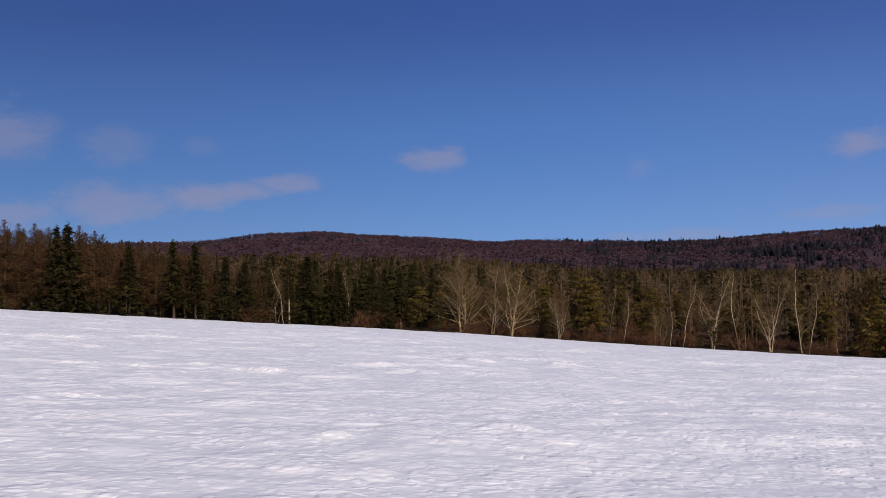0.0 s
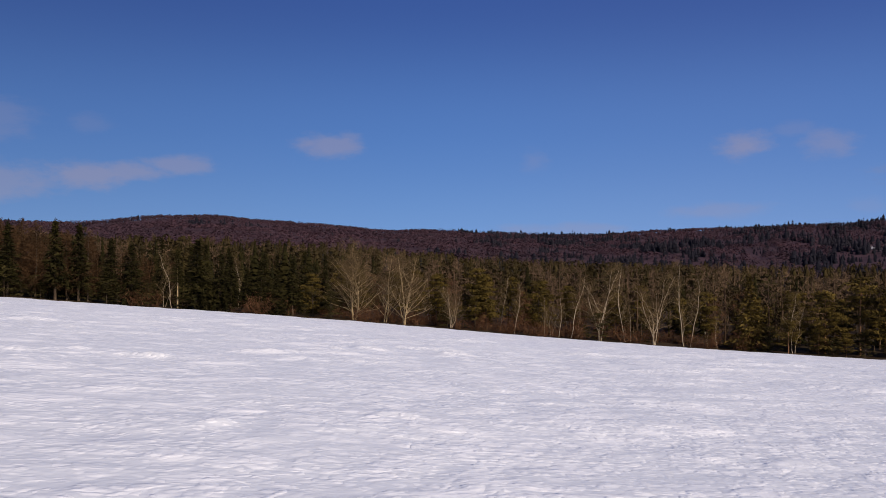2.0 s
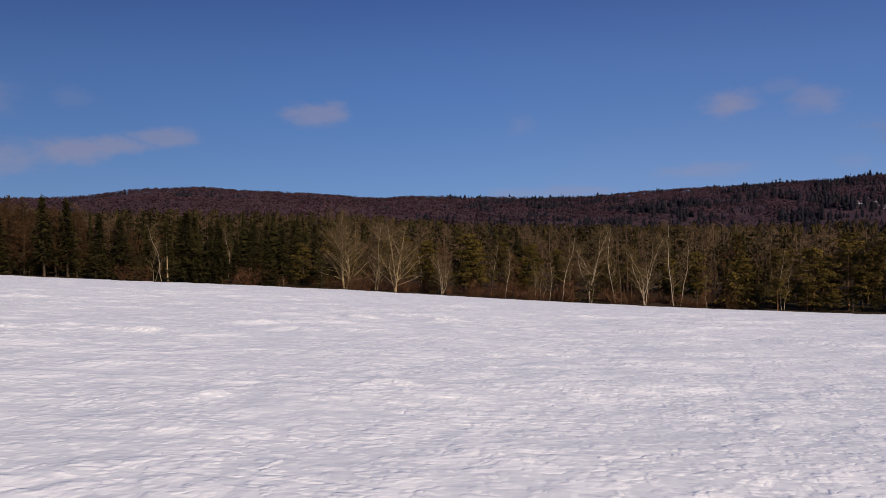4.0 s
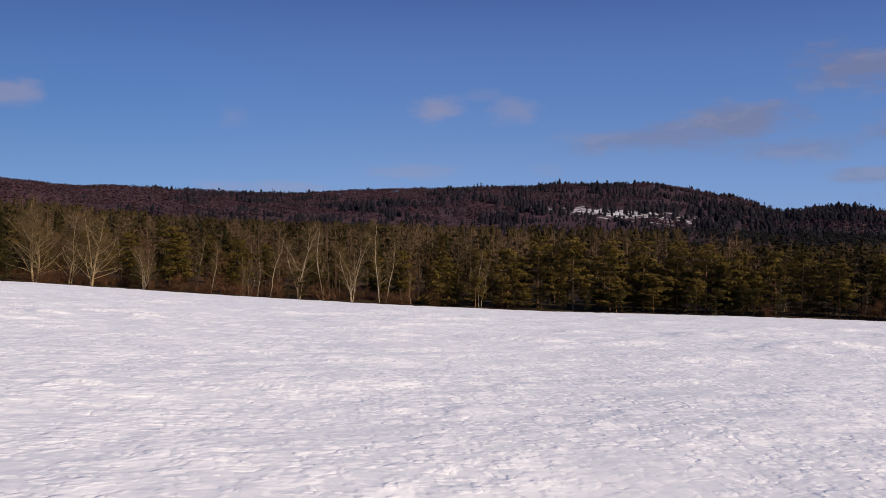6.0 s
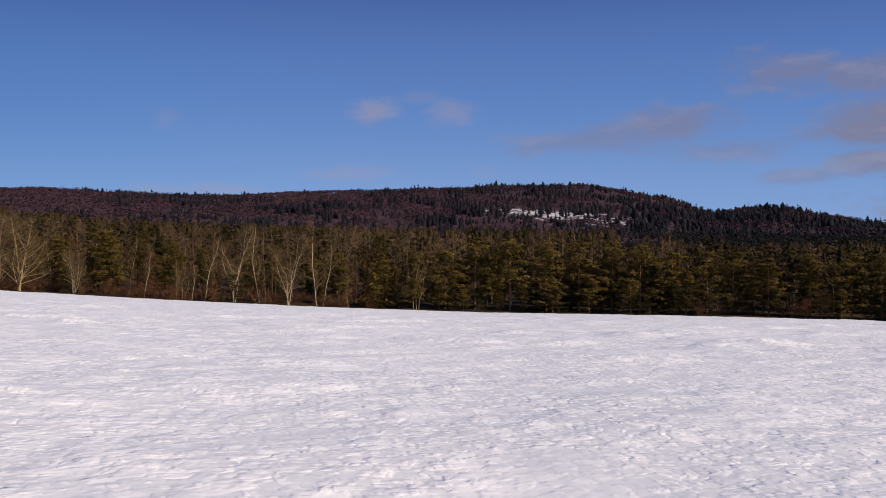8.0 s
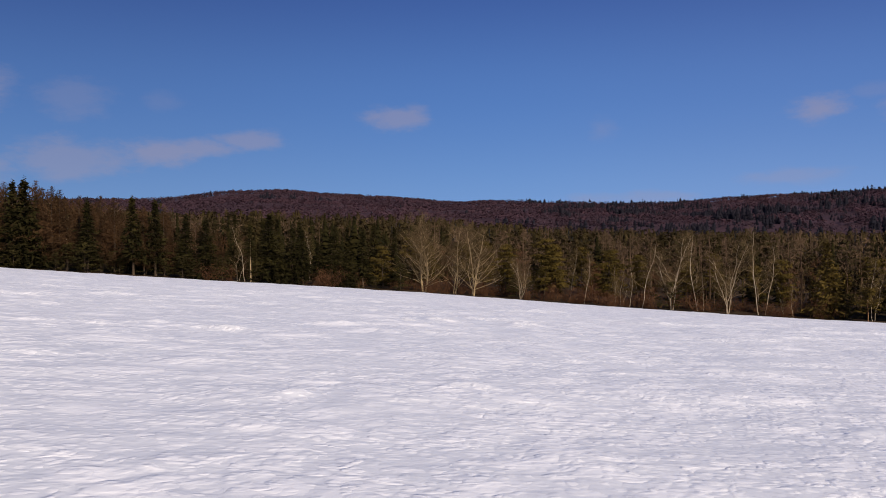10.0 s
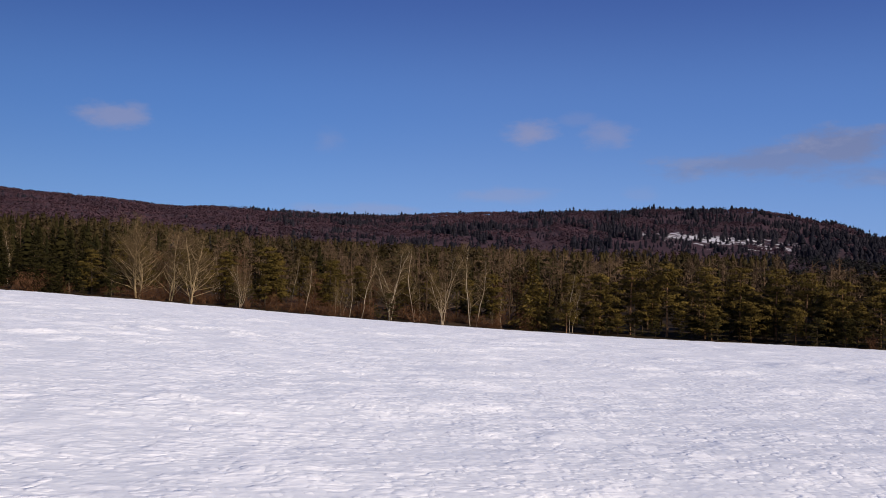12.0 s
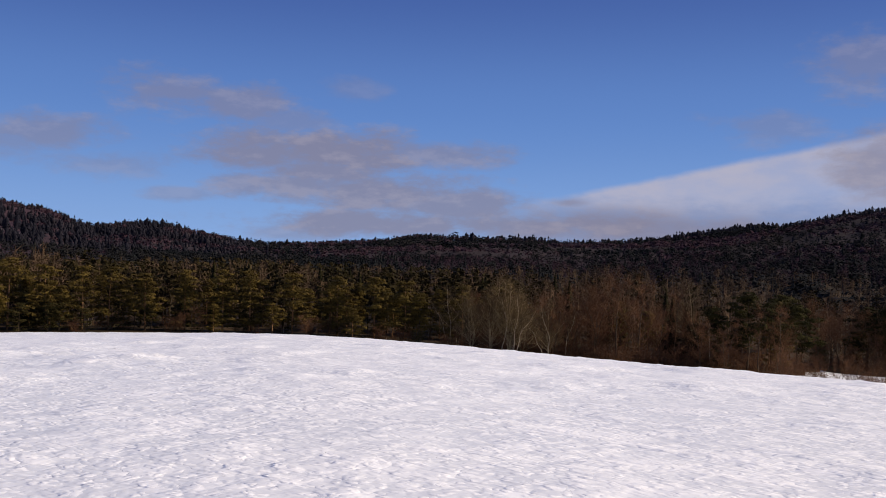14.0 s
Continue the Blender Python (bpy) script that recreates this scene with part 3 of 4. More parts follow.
def shrub_parts(seed, h=2.6):
    gen = np.random.default_rng(seed)
    stems, twigs = [], []
    for s in range(14):
        pts, rad = limb((gen.normal(0, 0.35), gen.normal(0, 0.35), -0.15), aside(gen.uniform(0, 6.28), gen.uniform(0.65, 0.97)), h * gen.uniform(0.6, 1.05), 0.022, gen, 0.3, 0.2, 4)
        stems.append(tube(pts, rad, 3))
        m = 22
        t = gen.uniform(0.25, 1.0, m)[:, None]
        c = pts[0] + (pts[-1] - pts[0]) * t + gen.normal(size=(m, 3)) * 0.28
        twigs.append(blades(c, 0.6, 0.035, 0.4, gen))
    return stems, twigs


def make_tree(name, label, parts, names, mats, size, single=()):
    """Parts named in single are split: each of their pieces is an object of its own. The rest, too fine to pick apart, is joined."""
    root = new(name)
    root.empty_display_size = 0.5
    tagged(root, label, "tree")
    for pieces, nm, mat in zip(parts, names, mats):
        if nm in single or len(pieces) == 1:
            for piece in pieces:
                part(nm, [piece], mat, root)
        else:
            tagged(part(nm, pieces, mat, root), kind="stuff")
    root["size"] = size
    return root


CONIFER = ("trunk", "branchwork", "foliage")
LEAFLESS = ("trunk", "limb", "twigwork")
pines = [make_tree("pine_tree", "bushy olive-green pine with orange-brown trunk at the field's edge",
                   pine_parts(100 + i, 10.0, (0.04, 0.08, 0.2, 0.05, 0.12)[i], 0.04, (0.32, 0.29, 0.31, 0.28, 0.30)[i]), CONIFER, (PINE_BARK, DARK_BARK, PINE_NEEDLES), 10.0) for i in range(5)]
olive_pines = [make_tree("pine_tree", "dull olive pine among leafless birches", pine_parts(170 + i, 10.0, (0.1, 0.2)[i], 0.04, 0.24), CONIFER, (DARK_BARK, DARK_BARK, OLIVE_NEEDLES), 10.0) for i in range(2)]
shade_tinted_pines = [make_tree("pine_tree", "dark green pine at the low corner, shade put into its needle colour", pine_parts(180 + i, 10.0, (0.1, 0.3)[i], 0.05, 0.3), CONIFER, (DARK_BARK, DARK_BARK, SHADE_TINTED_NEEDLES), 10.0) for i in range(2)]
young_pines = [make_tree("young_pine", "low bushy young pine with branches down to the snow", pine_parts(150 + i, 3.5, 0.0, 0.02, 0.42, (24, 34), 0.062, 22),
                          CONIFER, (DARK_BARK, DARK_BARK, YOUNG_NEEDLES), 3.5) for i in range(3)]
golden = [make_tree("spruce_tree", "broad golden-green sunlit spruce beside pale birches", spruce_parts(230, 10.0, 0.27, 0.04), CONIFER, (DARK_BARK, DARK_BARK, PINE_NEEDLES), 10.0)]
spruces = [make_tree("spruce_tree", "dark green narrow spruce among leafless trees", spruce_parts(200 + i, 10.0, (0.19, 0.23, 0.17)[i], (0.04, 0.05, 0.2)[i]),
                     CONIFER, (DARK_BARK, DARK_BARK, SPRUCE_NEEDLES), 10.0) for i in range(3)]
boled = [make_tree("spruce_tree", "small dark spruce with a bare pinkish trunk below its crown", spruce_parts(240, 10.0, 0.17, 0.46), CONIFER, (TAN_BARK, DARK_BARK, SPRUCE_NEEDLES), 10.0)]
larches = [make_tree("larch_tree", "tall leafless larch with rusty brown twigs", larch_parts(300 + i), CONIFER, (DARK_BARK, LARCH_TWIGS, LARCH_TWIGS), 14.0) for i in range(3)]
birches = [make_tree("birch_tree", "leafless birch with pale trunk and brownish twigs", bare_parts(400 + i, 11.0, (1, 2, 1)[i], (0.2, 0.22, 0.17)[i], (0.3, 0.25, 0.22)[i], 0.95, 0.52, (0.34, 0.38, 0.3)[i], (2.0, 2.2, 2.0)[i]),
                     LEAFLESS, (BIRCH_BARK, TAN_BARK, BARE_TWIGS), 11.0, ("trunk",)) for i in range(3)]
clumps = [make_tree("birch_clump", "leafless birch with several pale stems from one foot", bare_parts(403 + i, 11.0, (5, 4)[i], (0.22, 0.25)[i], (0.25, 0.18)[i], 0.95, 0.66, 0.38, (2.4, 2.4)[i]),
                    LEAFLESS, (BIRCH_BARK, TAN_BARK, BARE_TWIGS), 11.0, ("trunk",)) for i in range(2)]
broads = [make_tree("broadleaf_tree", "large leafless spreading tree with pale tan limbs above the snow", bare_parts(500 + i, 12.0, (4, 2, 3)[i], (0.46, 0.38, 0.44)[i], 0.10, 1.25, 1.1, 0.2, 0.9),
                    LEAFLESS, (TAN_BARK, TAN_BARK, BARE_TWIGS), 12.0, ("trunk", "limb")) for i in range(3)]
alders = [make_tree("alder_tree", "leafless dark alder with dense reddish-brown twigs", bare_parts(540 + i, 8.5, (2, 3, 1)[i], (0.34, 0.3, 0.38)[i], 0.15, 0.85, 0.9, 0.2),
                    LEAFLESS, (DARK_BARK, SHRUB_TWIGS, SHRUB_TWIGS), 8.5, ("trunk",)) for i in range(3)]
shrubs = [make_tree("shrub", "leafless reddish-brown shrub at the foot of the wood", shrub_parts(600 + i), ("stem", "twigwork"), (SHRUB_TWIGS, SHRUB_TWIGS), 2.6) for i in range(4)]
for ob in shrubs:
    ob["category"] = "shrub"
used = set()


def plant(kinds, az, r, tall, group, wide=1.0, gen=rng):
    """Set a tree of that height on the ground; the first of a kind is the model itself."""
    fresh = [k for k in kinds if k.name not in used]
    ob = fresh[0] if fresh else kinds[int(gen.integers(len(kinds)))]
    x, y = r * math.sin(radians(az)), r * math.cos(radians(az))
    s = tall / ob["size"]
    m = Matrix.LocRotScale((x, y, float(height(x, y)) - 0.05), Euler((0, 0, gen.uniform(0, 6.28))), (s * wide, s * wide, s))
    if ob.name not in used:
        used.add(ob.name)
        ob.matrix_basis = m
        return tagged(ob, group=group)
    made = copy_thing(ob, Matrix.Identity(4))
    made.matrix_basis = m
    return tagged(made, group=group)


def to_top(az, r, el):
    """The height of a tree at that place whose tip stands at that elevation."""
    x, y = r * math.sin(radians(az)), r * math.cos(radians(az))
    return EYE + r * math.tan(radians(el)) - float(height(x, y))


# Trees that stand out along the field's edge: azimuth and elevation of the tip.
LARCH_AT = [(-24.4, 4.4), (-23.7, 4.2), (-22.9, 4.2), (-22.2, 4.0), (-20.6, 4.1), (-19.8, 3.8), (-19.4, 3.6), (-18.4, 3.3), (-17.3, 3.3), (-16.6, 3.2), (-15.0, 2.7), (-13.9, 2.6),
            (-12.9, 1.5), (-11.9, 1.5), (-11.0, 0.9)]
SPRUCE_AT = [(-21.8, 4.0), (-21.2, 4.1), (-18.0, 3.0), (-15.6, 3.2), (-14.4, 3.0), (-12.7, 2.2), (-11.6, 1.9), (-8.0, 2.2), (-7.5, 0.6), (-6.7, 1.4), (-6.1, 1.3), (-5.2, 0.6),
             (-4.4, 1.0), (-3.5, 0.5), (-2.6, 1.2)]
BOLE_AT = [(-9.1, 1.7)]
GOLDEN_AT = [(23.8, 0.1)]
OLIVE_AT = [(8.1, 0.6), (8.8, 0.2), (11.8, -0.1), (5.8, 0.2), (-1.4, 0.3), (13.7, -0.5), (16.4, -0.9), (21.5, -0.8), (26.1, -0.9), (61.9, -2.1)]
PINE_AT = [(27.7, -0.7), (29.5, 0.1), (31.5, -0.1), (33.7, -0.3), (35.6, -0.2), (37.5, -0.2), (39.1, -0.4), (41.0, -0.75), (42.9, -0.8), (44.3, -0.8), (46.2, -1.2), (48.4, -1.0),
           (50.5, -0.95), (52.0, -1.0), (54.5, -1.0), (57.1, -1.2), (59.3, -1.1), (61.1, -1.3), (64.5, -1.5)]
SHADE_TINTED_AT = [(78.8, -2.3), (80.8, -1.5), (82.5, -1.6), (83.5, -2.1), (87.0, -2.1), (88.3, -1.9)]
LOW_PINE_AT = [(25.8, -2.4), (27.4, -2.7), (28.8, -3.0), (34.1, -2.6), (36.2, -2.2), (38.6, -2.5), (50.0, -2.9), (53.3, -2.8), (58.0, -3.0)]
BROAD_AT = [(1.0, 2.2), (2.8, 1.7), (3.9, 1.5)]
ALDER_AT = [(70.9, -0.9), (72.2, -0.2), (73.5, -0.1), (74.8, -0.5), (65.8, -1.7), (76.0, -2.2), (84.5, -1.7), (85.7, -1.5)]
BUSHY_AT = [(6.7, -0.3), (15.4, 1.0), (18.5, 0.6), (67.3, -1.9), (69.8, -2.6)]
SLIM_AT = [(-21.8, 2.1), (-19.0, 2.5), (-15.9, 0.8), (54.0, -2.2), (60.0, -2.6)]
BIRCH_AT = [(10.4, -0.1), (12.6, -1.3), (13.0, -1.0), (13.7, 0.5), (16.9, 1.0), (20.2, 1.1), (20.5, 0.3), (21.5, -3.0), (22.0, -2.1), (-9.8, 0.7), (-9.4, 1.8),
            (26.1, -0.6), (63.7, -1.4), (70.5, -2.9)]
FRONT_BIRCH_AT = [(66.8, -2.0), (67.6, -1.8), (69.4, -2.5)]
TAN_AT = [(65.0, -1.6), (66.2, -1.0), (67.3, -0.8), (68.0, -1.3), (69.6, -2.2)]
PALE_AT = [(77.9, -0.9)]


def edge(az):
    return float(np.interp(az, DEG, EDGE_R))


for spots, kinds, back, wide, group in ((LARCH_AT, larches, 5, 1.4, "larches at the field's edge"), (SPRUCE_AT, spruces, 3, 1.45, "spruces at the field's edge"), (GOLDEN_AT, golden, 3, 1.3, ""),
                                        (BOLE_AT, boled, 2.5, 1.15, ""), (SHADE_TINTED_AT, shade_tinted_pines, 5, 1.1, "pines at the field's edge"), (OLIVE_AT, olive_pines, 5, 1.1, "pines at the field's edge"), (PINE_AT, pines, 5, 1.12, "pines at the field's edge"),
                                        (LOW_PINE_AT, pines, 2, 1.2, "pines at the field's edge"), (BROAD_AT, broads, 3, 1.25, "leafless trees at the field's edge"),
                                        (BUSHY_AT, clumps, 2.5, 1.15, "birches at the field's edge"), (BIRCH_AT, birches, 2.5, 1.1, "birches at the field's edge"), (FRONT_BIRCH_AT, birches, -0.6, 1.7, "birches at the field's edge"), (TAN_AT, broads, 0.6, 1.0, "leafless trees at the field's edge"), (PALE_AT, broads, 16, 1.0, "leafless trees at the field's edge"), (SLIM_AT, birches, 6, 0.6, "birches at the field's edge"), (ALDER_AT, alders, 4, 1.15, "leafless trees at the field's edge")):
    for a, e in spots:
        r = edge(a) + back + rng.uniform(-1.0, 1.0)
        plant(kinds, a, r, to_top(a, r, e), group, wide)

# Smaller trees close the edge between them.
for a in np.concatenate([np.arange(-27, -13, 0.8), np.arange(-13, 93, 1.1)]):
    a = a + rng.uniform(-0.4, 0.4)
    roll = rng.uniform()
    r = edge(a) + rng.uniform(9, 22)
    if a < -10:
        kinds = spruces if roll < 0.2 else larches
        tall = to_top(a, r, float(np.interp(a, [-27, -22, -18, -14, -10], [4.1, 3.8, 3.0, 2.5, 1.6])) - rng.uniform(0, 1.1))
    elif a < 0:
        kinds, tall = (spruces if roll < 0.92 else birches), rng.uniform(7, 9.5)
    elif a < 24:
        kinds, tall = (birches if roll < 0.3 else alders if roll < 0.55 else olive_pines), rng.uniform(6, 8.5)
    elif a < 64:
        kinds, tall = (pines if roll < 0.72 else olive_pines if roll < 0.92 else birches), rng.uniform(5.5, 8)
    else:
        kinds, tall = (pines if roll < 0.25 else birches if roll < 0.5 else larches), rng.uniform(6, 9.5)
    plant(kinds, a, r, tall, "trees behind the field's edge", 1.45 if kinds is larches else 1.0)
for a in np.arange(-27, 93, 0.42):
    a = a + rng.uniform(-0.2, 0.2)
    r = edge(a) + rng.uniform(0.8, 7)
    if (26 < a < 63 or -9 < a < 0) and rng.uniform() < 0.45:
        continue
    if rng.uniform() < np.interp(a, [-12, -8, 20, 30, 60, 68], [0.9, 0.3, 0.15, 0.8, 0.6, 0.05]):
        plant(young_pines, a, r, rng.uniform(1.8, 3.9), "young pines at the field's edge", 1.2)
    else:
        plant(shrubs, a, r, rng.uniform(1.6, 3.6) + 1.2 * (a > 64), "shrubs at the field's edge", 1.15)
# A brown thicket stands in a gap below the pines.
for a in (47.7, 48.2, 48.8, 49.4, 55.3, 55.9):
    plant(alders, a, edge(a) + rng.uniform(1, 3), rng.uniform(2.6, 4.0), "shrubs at the field's edge", 1.5)
# Alders fill the low corner of the field.
for a in np.arange(65.5, 91, 1.15):
    a = a + rng.uniform(-0.4, 0.4)
    r = 133 + rng.uniform(0, 16) if a < 83 else edge(a) + rng.uniform(0, 10)
    plant(alders, a, r, to_top(a, r, -1.9 + 0.7 * (70 < a < 78) + rng.uniform(-1.0, 0.5)), "alders at the low corner of the field")
for a in np.arange(82.4, 91, 0.33):
    plant(shrubs if rng.uniform() < 0.3 else alders, a, rng.uniform(108, 150), rng.uniform(1.8, 4.5), "shrubs at the field's edge")
# A few slender bare saplings stand before the wood.
for a in np.concatenate([np.arange(8, 25, 1.5), np.arange(64, 90, 3.0)]):
    a = a + rng.uniform(-0.4, 0.4)
    plant(birches, a, edge(a) + rng.uniform(2, 9), rng.uniform(4.5, 8.5), "slender saplings at the field's edge", 0.8)


# ---- woods behind: counted by nobody, one mesh a kind ----
def cone_tree(gen, tiers, points, wide=0.2, stem=True, taper=1.05):
    """A small conifer, 1 m tall: a stem and tiers of drooping boughs, each bough one blade."""
    pieces = [tube([(0, 0, -0.02), (0, 0, 0.97)], [0.014, 0.003], 3)] if stem else []
    for i in range(tiers):
        f = (i + gen.uniform(-0.3, 0.3)) / tiers
        z = 0.08 + 0.9 * f
        t = np.linspace(0, 2 * np.pi, points, endpoint=False) + gen.uniform(0, 6)
        reach = (wide * (1 - f) ** taper + 0.008) * gen.uniform(0.7, 1.25, points)
        half = np.pi / points * 1.25
        rise = 0.9 / tiers * 0.95
        droop = z - reach * 0.35
        top = np.stack([0 * t, 0 * t, np.full(points, z + rise)], 1)
        left = np.stack([np.cos(t - half) * reach * 0.7, np.sin(t - half) * reach * 0.7, droop + gen.normal(0, 0.01, points)], 1)
        tip = np.stack([np.cos(t) * reach, np.sin(t) * reach, droop - reach * 0.12], 1)
        right = np.stack([np.cos(t + half) * reach * 0.7, np.sin(t + half) * reach * 0.7, droop + gen.normal(0, 0.01, points)], 1)
        v = np.stack([top, left, tip, right], 1).reshape(-1, 3)
        b = np.arange(points)[:, None] * 4
        pieces.append((v, np.concatenate([b + np.array([[0, 1, 2]]), b + np.array([[0, 2, 3]])])))
    return joined(pieces)


def core(gen, wide, low, sides=6, rings=4, belly=0.35):
    """The dense inside of a crown, 1 m tall: a lumpy closed body, widest at its belly."""
    f = np.linspace(0, 1, rings)
    z = low + (0.93 - low) * f
    girth = np.interp(f, [0, belly, 0.75, 1], [0.5, 1.0, 0.7, 0.15]) * wide
    t = np.linspace(0, 2 * np.pi, sides, endpoint=False)
    q = girth[:, None] * gen.uniform(0.7, 1.25, (rings, sides))
    ring = np.stack([np.cos(t) * q, np.sin(t) * q, z[:, None] + gen.normal(0, 0.025, (rings, sides))], -1).reshape(-1, 3)
    v = np.concatenate([ring, [[0, 0, low - 0.03], [0, 0, 0.98]]])
    i, j = np.meshgrid(np.arange(rings - 1), np.arange(sides), indexing="ij")
    a, b = i * sides + j, i * sides + (j + 1) % sides
    faces = [np.stack([a, b, b + sides], -1).reshape(-1, 3), np.stack([a, b + sides, a + sides], -1).reshape(-1, 3)]
    k = np.arange(sides)
    last = (rings - 1) * sides
    faces.append(np.stack([k, np.full(sides, rings * sides), (k + 1) % sides], -1))
    faces.append(np.stack([last + k, last + (k + 1) % sides, np.full(sides, rings * sides + 1)], -1))
    return v, np.concatenate(faces)


def tuft_tree(gen, clumps, each, wide=0.24, low=0.25, blade=0.085, stem=True):
    """A small round-topped pine, 1 m tall: trunk and clumps of needle sprays."""
    pieces = [tube([(0, 0, -0.02), (0, 0, 0.9)], [0.014, 0.005], 3)] if stem else []
    for _ in range(clumps):
        z = low + (0.97 - low) * gen.uniform() ** 0.8
        f = (z - low) / (1 - low)
        reach = wide * ((1 - f) ** 0.6 * 0.95 + 0.08) * gen.uniform(0.3, 1.0)
        a = gen.uniform(0, 6.28)
        c = np.array([math.cos(a) * reach, math.sin(a) * reach, z]) + gen.normal(size=(each, 3)) * np.array([0.035, 0.035, 0.02])
        pieces.append(pad(c[0], np.array([1, 1, 0.6]) * blade * 0.75, each, blade, blade * 0.6, gen))
    return joined(pieces)


def twig_tree(gen, count, wide=0.28, low=0.25, thick=0.012, spray=0.17, stem=True):
    """A small leafless tree, 1 m tall: a stem and upright sprays."""
    pieces = [tube([(0, 0, -0.02), (gen.normal(0, 0.02), gen.normal(0, 0.02), 0.5), (0, 0, 0.95)], [0.014, 0.009, 0.003], 3)] if stem else []
    z = low + (1 - low) * gen.uniform(size=count)
    a = gen.uniform(0, 6.28, count)
    reach = wide * np.sin(np.clip((z - low) / (1 - low), 0, 1) * 2.6 + 0.35) * gen.uniform(0.1, 1, count)
    c = np.stack([np.cos(a) * reach, np.sin(a) * reach, z * 0.93], 1)
    pieces.append(blades(c, spray, thick, 0.9, gen))
    return joined(pieces)


def clumped_tree(gen, clumps, each, blade, reach=0.26):
    """A broad, uneven pine crown, 1 m tall: rounded clumps of sprays set round a stem."""
    pieces = [pad(np.array([0, 0, 0.5]), np.array([0.2, 0.2, 0.4]), each, blade, blade * 0.6, gen)]
    turn = gen.uniform(0, 6.28)
    for i in range(clumps):
        z = 0.22 + 0.68 * (i + gen.uniform(0, 0.8)) / clumps
        out = reach * (1.05 - 0.75 * z) * gen.uniform(0.6, 1.3)
        turn += 2.4
        girth = gen.uniform(0.15, 0.25)
        pieces.append(pad(np.array([math.cos(turn) * out, math.sin(turn) * out, z]), np.array([girth, girth, girth * 0.55]), each, blade, blade * 0.6, gen))
    return joined(pieces)


def wood(name, label, templates, spots, tall, material, wide=1.0):
    """Many trees of one kind as one mesh."""
    gen = np.random.default_rng(len(spots) + 5)
    x, y = spots[:, 0], spots[:, 1]
    z = height(x, y) - 0.1
    which = gen.integers(len(templates), size=len(spots))
    pieces, base = ([], []), 0
    for i, (v, f) in enumerate(templates):
        w = np.where(which == i)[0]
        if not len(w):
            continue
        t = gen.uniform(0, 6.28, len(w))
        s, sw = tall[w], tall[w] * wide * gen.uniform(0.85, 1.2, len(w))
        c, sn = np.cos(t), np.sin(t)
        px = (v[None, :, 0] * c[:, None] - v[None, :, 1] * sn[:, None]) * sw[:, None] + x[w][:, None]
        py = (v[None, :, 0] * sn[:, None] + v[None, :, 1] * c[:, None]) * sw[:, None] + y[w][:, None]
        pz = v[None, :, 2] * s[:, None] + z[w][:, None]
        pieces[0].append(np.stack([px, py, pz], -1).reshape(-1, 3))
        pieces[1].append((f[None] + (np.arange(len(w)) * len(v))[:, None, None] + base).reshape(-1, 3))
        base += len(w) * len(v)
    me = sheet_mesh(name, np.concatenate(pieces[0]), np.concatenate(pieces[1]))
    me.materials.append(material)
    return tagged(new(name, me), label, "woods", kind="stuff")


def scatter(count, r0, r1, a0=-30.0, a1=95.0, power=1.0):
    """Random places in a ring, denser towards the near side for a power above 1."""
    u = rng.uniform(size=count) ** power
    r = np.sqrt(r0 * r0 + (r1 * r1 - r0 * r0) * u)
    a = np.radians(rng.uniform(a0, a1, count))
    return np.stack([r * np.sin(a), r * np.cos(a)], 1)


def polar(p):
    return np.degrees(np.arctan2(p[:, 0], p[:, 1])), np.hypot(p[:, 0], p[:, 1])


gen = np.random.default_rng(31)
# Near belt behind the edge.
p = scatter(2100, 146, 265, power=1.2)
a, r = polar(p)
p, a, r = (q[r > np.interp(a, DEG, EDGE_R) + 12] for q in (p, a, r))
pick = gen.uniform(size=len(p)) + 0.22 * lattice(p[:, 0] / 25, p[:, 1] / 25, 41)
green = pick < np.interp(a, [-25, -8, 0, 24, 64, 75, 90], [0.15, 0.5, 0.25, 0.35, 0.55, 0.12, 0.12])
dark = ~green & (pick > np.interp(a, [-25, -10, -7, -2, 2, 20, 60], [0.8, 0.7, 0.55, 0.6, 0.9, 0.93, 0.93]))
bare = ~green & ~dark
wood("pine_wood", "olive-green pine wood behind the field's edge", [tuft_tree(gen, 26, 8, 0.27, 0.18, 0.07) for _ in range(5)], p[green], gen.uniform(7, 10.5, green.sum()), FAR_PINE)
wood("spruce_wood", "dark spruces scattered through the wood", [cone_tree(gen, 20, 7, 0.2) for _ in range(4)], p[dark], gen.uniform(7, 11, dark.sum()), SPRUCE_NEEDLES)
wood("bare_wood", "leafless brown broadleaf wood behind the field's edge", [twig_tree(gen, 100, 0.26, 0.2, 0.011, 0.125) for _ in range(5)], p[bare], gen.uniform(7, 11, bare.sum()) + 1.6 * ((a[bare] > 20) & (a[bare] < 42)), MID_BARE)
# Tall larches stand close behind the edge where it comes nearest.
q = scatter(300, 143, 195, -29, -9)
aq, rq = polar(q)
tip = np.interp(aq, [-31, -24, -20.5, -18, -16, -13, -9], [4.3, 4.2, 4.0, 3.2, 3.1, 2.1, 1.3]) - gen.uniform(size=len(q)) ** 1.5 * 1.6
tall = EYE + rq * np.tan(np.radians(tip)) - height(q[:, 0], q[:, 1])
wood("larch_wood", "dense leafless brown larch wood behind the field's edge", [twig_tree(gen, 210, 0.18, 0.12, 0.0085, 0.085) for _ in range(5)], q, tall, LARCH_TWIGS)
